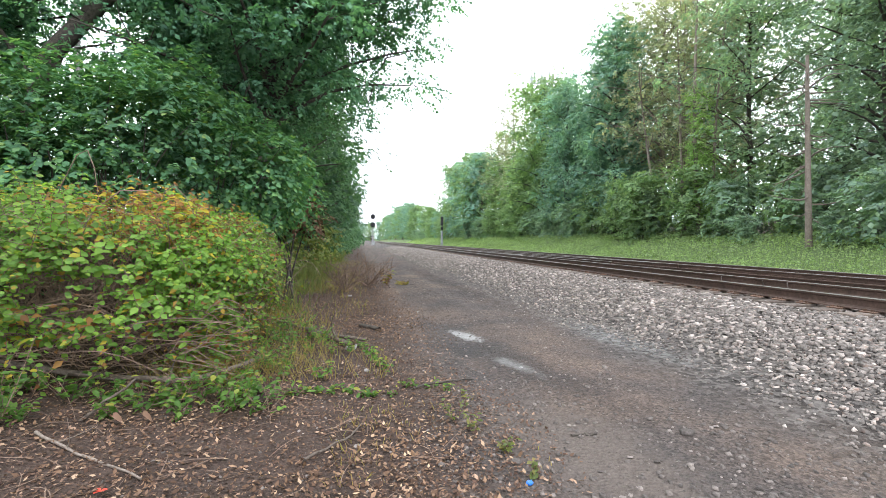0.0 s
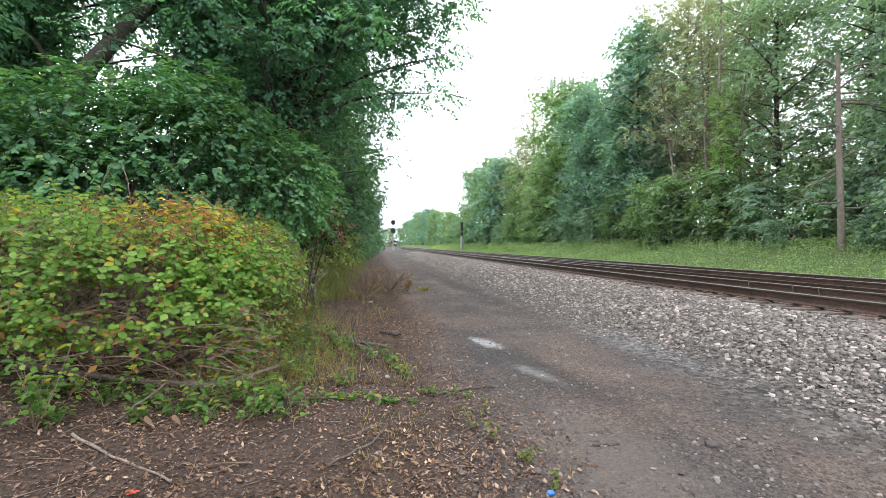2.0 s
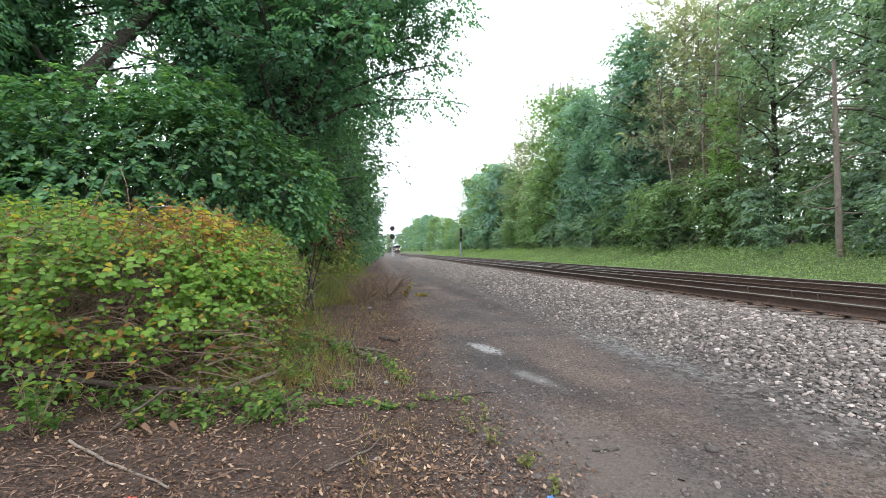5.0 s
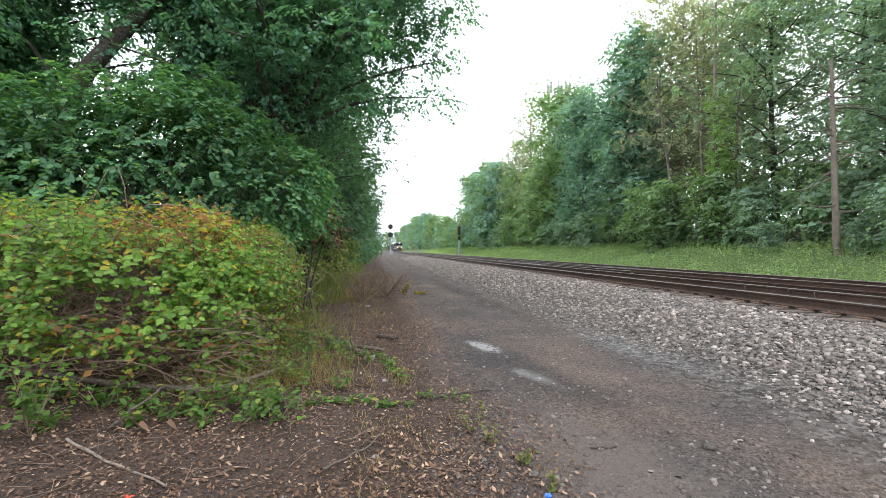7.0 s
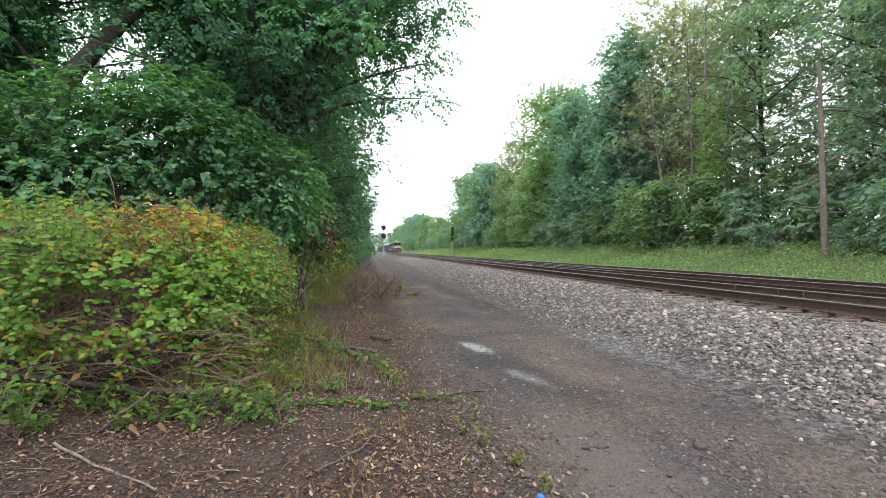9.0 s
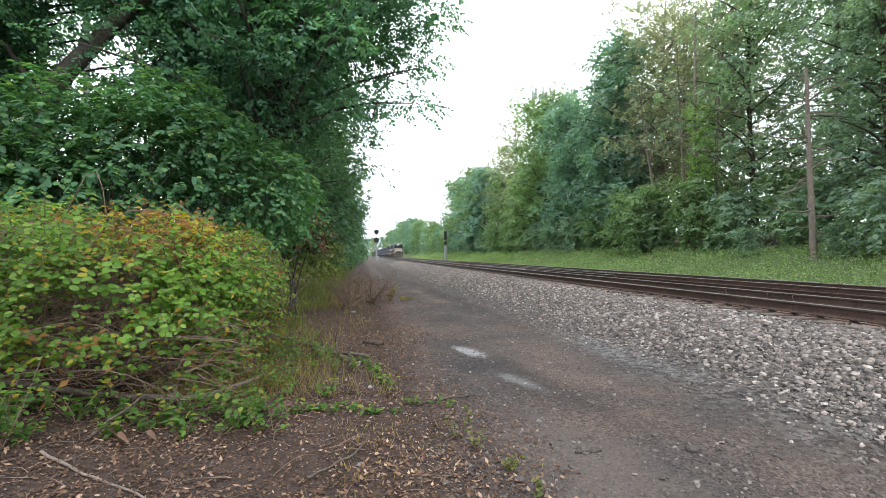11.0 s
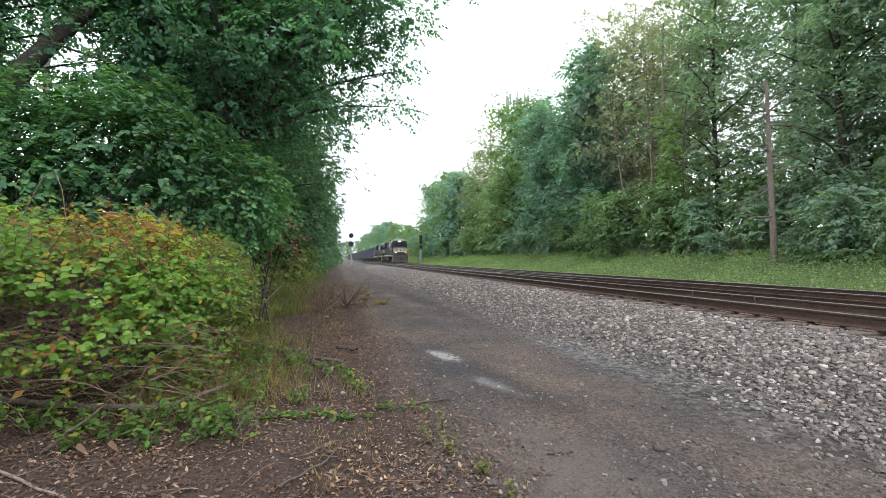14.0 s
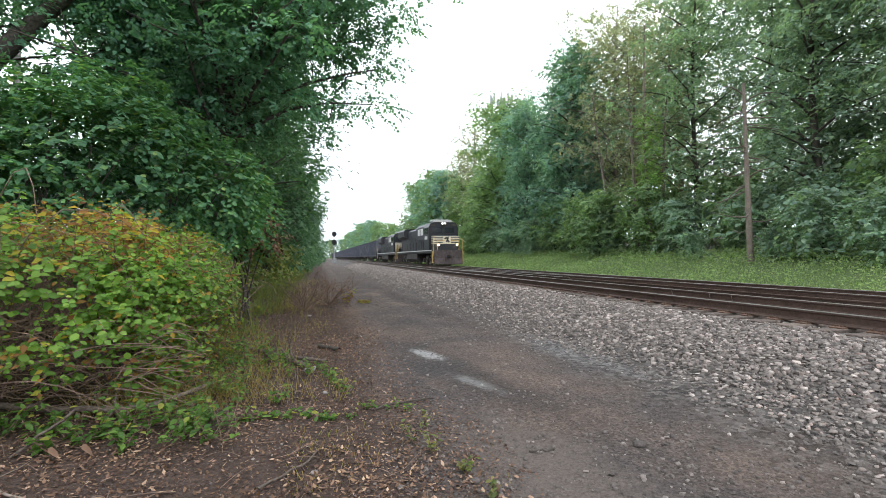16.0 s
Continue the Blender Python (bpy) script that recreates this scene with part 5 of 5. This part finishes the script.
def build_hopper():
    """A tall ribbed open hopper car, front end at y = 0."""
    H = thing("hopper_car", "dark blue-grey ribbed steel hopper wagon", "freight wagon", "hopper wagons of the train")
    bm = prism(bmesh.new(), ((-1.5, 1.15), (-1.5, 4.1), (-1.42, 4.1), (-1.42, 1.3), (1.42, 1.3), (1.42, 4.1), (1.5, 4.1), (1.5, 1.15)), 0.9, 14.6)
    body = part("body", bm, M["hopper"], H)
    e = bmesh.new()
    side_prism(e, ((0.9, 2.0), (0.9, 4.1), (1.0, 4.1), (2.6, 1.3), (2.4, 1.25)), -1.42, 1.42)
    side_prism(e, ((14.6, 2.0), (14.6, 4.1), (14.5, 4.1), (12.9, 1.3), (13.1, 1.25)), -1.42, 1.42)
    part("end_slope", e, M["hopper"], H)
    for s in (-1, 1):
        for k in range(13):
            r = box(bmesh.new(), s * 1.545, 1.0 + 13.5 / 12 * k, 2.6, 0.09, 0.12, 2.86)
            part("rib", r, M["hopper"], body)
        r = box(bmesh.new(), s * 1.53, 7.75, 4.11, 0.14, 13.8, 0.12, 0.02)
        part("top_rail", r, M["hopper"], body)
        r = box(bmesh.new(), s * 1.5, 7.75, 1.12, 0.16, 14.8, 0.2, 0.02)
        part("side_sill", r, M["hopper"], body)
    c = bmesh.new()
    side_prism(c, ((3.2, 1.15), (12.3, 1.15), (11.2, 0.55), (9.2, 0.55), (8.2, 1.0), (7.3, 1.0), (6.3, 0.55), (4.3, 0.55)), -1.1, 1.1)
    part("discharge_hopper", c, M["grime"], H)
    c = box(bmesh.new(), 0, 7.75, 0.98, 0.5, 15.6, 0.26)
    box(c, 0, 0.5, 1.0, 2.6, 0.3, 0.24)
    box(c, 0, 15.0, 1.0, 2.6, 0.3, 0.24)
    part("centre_sill", c, M["grime"], H)
    truck(H, 2.1, 2, 1.75, 0.46, "grimy two-axle bogie")
    truck(H, 13.4, 2, 1.75, 0.46, "grimy two-axle bogie")
    return H


lead = build_locomotive()
second = copy_thing(lead, pose(0, 0, 0))
wagon = build_hopper()
wagons = [wagon] + [copy_thing(wagon, pose(0, 0, 0)) for _ in range(21)]
for ob in second.children_recursive:
    if ob.name.startswith(("headlight", "ditch_light")):
        ob.data = ob.data.copy()
        ob.data.materials[0] = M["glass"]
        tagged(ob, "unlit lamp")
tagged(second, "black second locomotive coupled behind the leading one")


# ---- signals, mast, pole ----
def build_signal():
    s = thing("railway_signal", "black two-headed colour light signal on a tall mast", "railway signal", at=ground_at(4.15, 128, 0, -0.5))
    part("mast", rod(bmesh.new(), (0, 0, 0), (0, 0, 8.9), 0.12, 0.10, 12), M["galv"], s)
    part("cabinet", box(bmesh.new(), 0.1, -0.5, 0.9, 0.9, 0.7, 1.8, 0.04), M["galv"], s, "grey equipment cabinet")
    for z in (8.35, 6.1):
        h = rod(bmesh.new(), (0, -0.42, z), (0, -0.32, z), 0.72, 0.72, 24)
        box(h, 0, -0.2, z, 0.5, 0.4, 0.9, 0.05)
        head = part("signal_head", h, M["signal"], s, "round black target")
        for a in range(3):
            v = rod(bmesh.new(), (0.3 * math.sin(a * 2.09), -0.43, z + 0.3 * math.cos(a * 2.09)), (0.3 * math.sin(a * 2.09), -0.75, z + 0.3 * math.cos(a * 2.09)), 0.14, 0.14, 10)
            part("lamp_hood", v, M["signal"], head)
    l = bmesh.new()
    for z in (7.2, 4.8):
        for sx in (-0.55, 0.55):
            rod(l, (sx, 0.1, z - 0.5), (sx, 0.1, z + 1.0), 0.03, seg=6)
        box(l, 0, 0.1, z - 0.5, 1.2, 0.6, 0.06)
        box(l, 0, 0.1, z + 0.45, 1.2, 0.06, 0.06)
    part("platform", l, M["galv"], s)
    l = bmesh.new()
    for sx in (-0.2, 0.2):
        rod(l, (sx, 0.2, 0.2), (sx, 0.2, 8.2), 0.025, seg=6)
    for k in range(24):
        rod(l, (-0.2, 0.2, 0.4 + k * 0.33), (0.2, 0.2, 0.4 + k * 0.33), 0.015, seg=5)
    part("ladder", l, M["galv"], s)


build_signal()


def build_back_signal():
    s = thing("railway_signal", "dark back of a signal on a pale mast", "railway signal", at=ground_at(15.75, 86))
    part("mast", rod(bmesh.new(), (0, 0, 0), (0, 0, 3.0), 0.24, 0.22, 10), M["galv"], s, "pale square base")
    h = box(bmesh.new(), 0, 0, 4.9, 0.5, 0.4, 1.7, 0.06)
    box(h, 0, 0, 3.5, 0.44, 0.36, 0.7, 0.06)
    part("signal_head", h, M["signal"], s, "dark signal head seen from behind")
    part("pipe", rod(bmesh.new(), (0, 0, 2.9), (0, 0, 6.0), 0.07, 0.07, 8), M["galv"], s)


build_back_signal()


def build_mast():
    t = thing("antenna_mast", "grey cell antenna mast rising behind the trees", "antenna mast", at=ground_at(33.5, 81, 0, 0.0 - 0.3))
    part("pole", rod(bmesh.new(), (0, 0, 0), (0, 0, 28.6), 0.5, 0.35, 12), M["galv"], t)
    r = bmesh.new()
    for k in range(3):
        a0, a1 = radians(120 * k + 20), radians(120 * k + 140)
        p, q = Vector((1.9 * math.cos(a0), 1.9 * math.sin(a0), 28.2)), Vector((1.9 * math.cos(a1), 1.9 * math.sin(a1), 28.2))
        rod(r, p, q, 0.07)
        rod(r, (0, 0, 28.0), p, 0.07)
    part("ring", r, M["galv"], t)
    for k in range(9):
        a = radians(40 * k + 8)
        part("antenna", box(bmesh.new(), 2.0 * math.cos(a), 2.0 * math.sin(a), 28.6, 0.3, 0.3, 2.0, 0.03), M["galv"], t)


build_mast()


def build_pole():
    t = thing("utility_pole", "weathered grey utility pole among the trees", "utility pole", at=ground_at(-13.15, 25))
    part("shaft", rod(bmesh.new(), (0, 0, 0), (0, 0, 13), 0.17, 0.12, 10), M["pole"], t)
    part("crossarm", box(bmesh.new(), 0, 0, 12.2, 2.4, 0.1, 0.12), M["pole"], t)


build_pole()


# ---- roadside ----
def litter_and_twigs():
    reseed(41)
    n = 66000
    y, x = along(n, 1.6, 26, 2.2, 0.05), 1.15 - 6.5 * RNG.random(n) ** 1.4
    keep = RNG.random(n) < (1 - smooth(0.2, 1.3, x + 0.35 * waves(x, y, 0.8))) * (0.35 + 0.65 * smooth(-0.4, 0.2, waves(x, y, 0.6, 2.0)))
    x, y = x[keep], y[keep]
    n = len(x)
    P = np.stack([x, y, ground_z(x, y) + RNG.uniform(0.004, 0.03, n)], 1)
    A = rand_dirs(n) * np.array([1, 1, 0.25])
    N = rand_dirs(n) * 0.5 + np.array([0, 0, 1.0])
    thing("leaf_litter", "dry brown fallen leaves on the soil", "leaf litter", kind="stuff",
          data=leaves("leaf_litter", P, A, N, 0.017 + 0.038 * RNG.random(n) ** 1.9, M["litter"], False, 0.26, -0.25))
    n = 76000
    y, x = along(n, 1.5, 18, 1.9, 0.05), 1.5 - 6.0 * RNG.random(n) ** 1.3
    keep = RNG.random(n) < (1 - smooth(0.5, 1.6, x + 0.5 * waves(x, y, 0.8))) * (0.45 + 0.55 * smooth(-0.4, 0.2, waves(x, y, 0.5, 3.0)))
    x, y = x[keep], y[keep]
    n = len(x)
    P = np.stack([x, y, ground_z(x, y) + RNG.uniform(0.003, 0.02, n)], 1)
    thing("leaf_crumbs", "crumbled brown leaf fragments and bark chips on the soil", "leaf litter", kind="stuff",
          data=leaves("leaf_crumbs", P, rand_dirs(n) * np.array([1, 1, 0.3]), rand_dirs(n) * 0.6 + np.array([0, 0, 1.0]), 0.014 + 0.03 * RNG.random(n) ** 1.6, M["crumb"], False, 0.3, -0.2))
    lines = []
    for i in range(900):
        x, y = RNG.uniform(-4.0, 0.9), float(along(1, 1.8, 13, 1.5)[0])
        a, L = RNG.uniform(0, 6.28), RNG.uniform(0.06, 0.34)
        x2, y2 = x + L * math.cos(a), y + L * math.sin(a)
        r = RNG.uniform(0.0015, 0.0045)
        lines.append(bent((x, y, float(ground_z(x, y)) + 0.012), (x2, y2, float(ground_z(x2, y2)) + RNG.uniform(0.01, 0.04)), r, r * 0.5, 0.03, 0.06, 5))
    thing("twig_litter", "thin brown twigs strewn over the soil", "twigs", kind="stuff", data=tubes("twig_litter", lines, M["twig"], 4))


litter_and_twigs()


def fallen_branch(label, points, r0, r1, stubs=3, mat="bark_log"):
    """A fallen branch lying along a few points of the ground."""
    t = thing("fallen_branch", label, "branch", "fallen branches")
    pts = [np.array([x, y, float(ground_z(x, y)) + h]) for x, y, h in points]
    n = 10
    run = []
    for i in range(n):
        s = i / (n - 1) * (len(pts) - 1)
        k = min(int(s), len(pts) - 2)
        run.append((pts[k] + (pts[k + 1] - pts[k]) * (s - k) + RNG.normal(0, 0.006, 3), (r0 + (r1 - r0) * i / (n - 1)) * RNG.uniform(0.9, 1.1)))
    put("limb", tubes("limb", [run], M[mat], 8), t)
    for i in range(stubs):
        p = run[int(RNG.integers(2, n - 1))][0]
        d = rand_dirs(1, 0.4)[0] * RNG.uniform(0.15, 0.4)
        put("side_twig", tubes("side_twig", [bent(p, p + d, r1 * 0.5, r1 * 0.15, 0, 0.08, 4)], M[mat], 5), t)


fallen_branch("grey fallen branch lying along the foot of the bramble", ((-3.5, 5.05, 0.1), (-2.3, 5.0, 0.11), (-1.55, 4.9, 0.11), (-1.1, 5.3, 0.17)), 0.034, 0.022, 7, "bark_log")
fallen_branch("grey broken branch lying beside the road", ((-1.35, 8.5, 0.05), (-0.6, 7.4, 0.05), (-0.05, 6.4, 0.05)), 0.032, 0.042, 3)
fallen_branch("grey broken branch lying beside the road", ((-0.75, 7.5, 0.04), (-0.3, 7.1, 0.05), (0.15, 6.75, 0.05)), 0.036, 0.024, 2)
fallen_branch("short dark stick lying on the soil", ((0.05, 7.9, 0.03), (0.35, 7.55, 0.03)), 0.03, 0.03, 0, "bark")
fallen_branch("pale thin stick lying on bare soil", ((-2.35, 3.92, 0.02), (-1.8, 3.5, 0.02), (-1.3, 3.15, 0.02)), 0.012, 0.007, 2, "bark_pale")
fallen_branch("pale thin stick lying on bare soil", ((-0.35, 3.2, 0.02), (-0.05, 3.5, 0.03), (0.05, 3.75, 0.02)), 0.009, 0.006, 1)
fallen_branch("dark thin stick lying at the road's edge", ((0.55, 4.55, 0.02), (0.95, 4.7, 0.03), (1.2, 4.75, 0.02)), 0.012, 0.008, 1, "bark")
fallen_branch("dark thin stick lying on the road", ((1.63, 3.32, 0.01), (1.83, 3.28, 0.01)), 0.009, 0.007, 0, "bark")
fallen_branch("upright pale stick leaning out of the bramble", ((-2.2, 4.2, 0.0), (-1.85, 4.35, 0.3)), 0.012, 0.01, 0)


def stone(x, y, size, label, mat="pebble", flat=0.6):
    k = size / 2
    t = thing("stone", label, "stone", "stones on the ground", at=ground_at(x, y, RNG.uniform(0, 360), size * 0.12), data=scatter("stone", np.zeros((1, 3)), np.array([k]), M[mat]))
    return t


for x, y, s in ((2.49, 3.14, 0.12), (2.91, 3.25, 0.08), (2.39, 3.45, 0.07), (2.55, 3.42, 0.06), (2.85, 4.96, 0.09), (0.8, 7.48, 0.06), (3.1, 3.0, 0.06), (2.2, 3.05, 0.05), (0.55, 3.0, 0.08), (0.0, 3.4, 0.07), (1.15, 2.75, 0.06), (3.3, 4.1, 0.07), (3.0, 4.2, 0.06), (1.05, 2.95, 0.1)):
    stone(x, y, s, "grey angular stone lying on the dirt")
for x, y, s in ((1.89, 5.15, 0.05), (-0.08, 6.42, 0.2), (0.1, 5.3, 0.09), (0.8, 8.9, 0.07), (-0.2, 12.2, 0.14), (1.25, 9.6, 0.06)):
    stone(x, y, s, "pale whitish stone lying on the soil", "pale_stone")


# ---- low plants ----
def sprout(name, label, x, y, h, n, size, mat, lean=0.5, thin=0.32):
    """A small plant: a few stems with leaves."""
    t = thing(name, label, "plant", "small plants", at=ground_at(x, y))
    lines, P, A, N, S = [], [], [], [], []
    for i in range(max(3, n // 7)):
        a = RNG.uniform(0, 6.28)
        b = np.array([math.cos(a) * h * lean, math.sin(a) * h * lean, h]) * RNG.uniform(0.5, 1.0)
        ln = bent((0, 0, 0), b, 0.004, 0.0015, 0.05, 0.08, 5)
        lines.append(ln)
        for m in range(7):
            p = ln[min(4, 1 + m * 4 // 7)][0]
            P.append(p + RNG.normal(0, 0.01, 3)), A.append(rand_dirs(1)[0] * np.array([1, 1, 0.4])), N.append(rand_dirs(1)[0] * 0.5 + np.array([0, 0, 1.0])), S.append(size * RNG.uniform(0.7, 1.2))
    put("stalk", tubes("stalk", lines, M["twig"], 4), t, kind="stuff")
    put("foliage", leaves("foliage", P, A, N, S, M[mat], True, thin), t)
    return t


for x, y, h, n in ((0.88, 3.45, 0.2, 40), (1.03, 3.10, 0.14, 36), (0.78, 3.7, 0.22, 30), (0.95, 4.0, 0.2, 14), (1.08, 2.75, 0.12, 24)):
    sprout("weed", "small green weed growing in dry soil", x, y, h, n, 0.042, "leaf_olive")
for i in range(46):
    s = RNG.random()
    x, y = -1.35 + 1.1 * s * RNG.uniform(0.4, 1.2), 4.1 + 4.2 * RNG.random() ** 1.2
    sprout("creeper", "low green creeping plant at the bramble's edge", x, y, RNG.uniform(0.1, 0.38), 40, 0.062, "leaf_creeper", 0.9)
for i in range(22):
    x, y = RNG.uniform(-3.7, -0.9), RNG.uniform(4.1, 4.75)
    sprout("creeper", "low green creeping plant at the bramble's edge", x, y, RNG.uniform(0.15, 0.42), 42, 0.068, "leaf_creeper", 0.7)
for i in range(12):
    sprout("creeper", "leafy runner trailing over bare soil", -0.6 + 0.13 * i + RNG.normal(0, 0.05), 4.5 + 0.1 * math.sin(i * 0.9) + RNG.normal(0, 0.07), 0.07, 21, 0.058 if i < 7 else 0.04, "leaf_creeper", 1.4)
for i in range(7):
    sprout("creeper", "leafy runner trailing over bare soil", 0.3 - 0.04 * i, 5.2 + 0.22 * i, 0.12, 18, 0.055, "leaf_creeper", 0.9)
sprout("dry_plant", "dry orange-brown weed at the road's edge", 0.95, 15.2, 0.5, 90, 0.12, "leaf_dry", 0.5, 0.2)
sprout("weed", "low yellow-green grass patch at the road's edge", 1.5, 15.8, 0.08, 90, 0.14, "grass_dry", 4.0, 0.12)
sprout("weed", "leafy young plant beside the bare stick", -2.62, 3.95, 0.75, 70, 0.085, "leaf_creeper", 0.35)


def blades(name, label, n, x0, x1, y0, y1, h0, h1, mat, power=1.6, edge=0.0, wide=0.05):
    """Grass: slim bent blades."""
    y, x = along(n, y0, y1, power), RNG.uniform(x0, x1, n)
    keep = RNG.random(n) < smooth(-0.5, 0.35, waves(x, y, 0.75, 1.5)) * (1 - smooth(x1 - 1.2, x1, x + 0.3 * waves(x, y, 0.5)))
    x, y = x[keep], y[keep]
    n = len(x)
    P = np.stack([x, y, ground_z(x, y)], 1)
    A = unit(rand_dirs(n) * np.array([0.6, 0.6, 0.1]) + np.array([0, 0, 1.0]))
    thing(name, label, "grass", kind="stuff", data=blade_mesh(name, P, A, rand_dirs(n), RNG.uniform(h0, h1, n), wide, M[mat]))


blades("roadside_grass", "tall green grass below the overhanging trees", 24000, -4.6, -0.55, 9.5, 60, 0.25, 0.7, "leaf_olive", 1.5, 0, 0.007)
blades("dry_grass", "dry brownish grass and stalks beside the bramble", 11000, -2.2, 0.45, 5.0, 30, 0.1, 0.42, "grass_dry", 1.6, 0, 0.003)
blades("dead_grass", "short straw-coloured dead grass by the road", 500, -0.2, 1.6, 2.8, 4.2, 0.03, 0.09, "grass_dry", 1.0, 0, 0.003)


def bare_shrub(x, y, h, n):
    t = thing("bare_shrub", "leafless grey-brown twiggy shrub at the road's edge", "shrub", "bare shrubs", at=ground_at(x, y))
    for i in range(n):
        a = RNG.uniform(0, 6.28)
        q = np.array([math.cos(a) * 0.75, math.sin(a) * 0.75, RNG.uniform(0.35, 1.0)]) * h * RNG.uniform(0.6, 1.0)
        main = bent((0, 0, 0), q, 0.016, 0.006, 0.06, 0.08, 6)
        lines = [main]
        for k in range(7):
            p = main[int(RNG.integers(2, 6))][0]
            lines.append(bent(p, p + rand_dirs(1, 0.5)[0] * h * RNG.uniform(0.15, 0.45), 0.007, 0.003, 0, 0.1, 4))
        put("twig", tubes("twig", lines, M["twig"], 4), t)


bare_shrub(0.35, 14.6, 1.15, 18)
bare_shrub(-0.35, 13.6, 0.95, 17)
bare_shrub(-0.6, 15.4, 0.9, 9)
bare_shrub(0.2, 18.5, 1.0, 7)


# ---- dropped scraps ----
def scraps():
    t = thing("plastic_scrap", "crumpled blue plastic scrap on the soil", "litter", at=ground_at(1.04, 2.68, 30, 0.012))
    bm = bmesh.new()
    bmesh.ops.create_icosphere(bm, subdivisions=2, radius=0.022)
    for v in bm.verts:
        v.co = Vector((v.co.x * 1.3, v.co.y * 0.8, v.co.z * 0.7)) * (1 + 0.35 * noise.noise(v.co * 70))
    part("wrapper", bm, M["blue"], t)
    t = thing("red_leaf", "curled bright red-orange leaf on the soil", "leaf", at=ground_at(-1.48, 3.02, 0, 0.02))
    put("blade", leaves("blade", np.zeros((3, 3)), np.array([[1, 0.2, 0.3], [-0.6, 0.8, 0.3], [-0.3, -1, 0.4]]), np.tile([0, 0, 1.0], (3, 1)), np.array([0.045, 0.04, 0.04]), M["red"], True), t)
    for x, y in ((-1.88, 4.02), (-1.68, 4.05)):
        t = thing("fallen_leaf", "large dry pinkish-brown fallen leaf", "leaf", "large fallen leaves", at=ground_at(x, y, RNG.uniform(-25, 25), 0.09))
        put("blade", leaves("blade", np.zeros((1, 3)), np.array([[0.3, 0.5, -0.4]]), np.array([[0.1, -0.55, 0.9]]), np.array([0.15]), M["pink_leaf"], True, 0.48), t)


scraps()


# ---- what moves ----
def motions():
    """The train runs towards the camera on the far track at a steady pace."""
    run = ((0, 384.0), (3, 321.5), (7, 238.0), (9, 196.0), (12.5, 121.6), (15, 66.1), (16, 43.3))
    y = 0.0
    cars = []
    for car, length in [(lead, 22.3), (second, 22.3)] + [(w, 15.6) for w in wagons]:
        cars.append((car, y))
        y += length + 0.4
    for car, back in cars:
        walk(car, [(t, pose(TRACKS[1], s + back, RAIL_TOP)) for t, s in run])


motions()
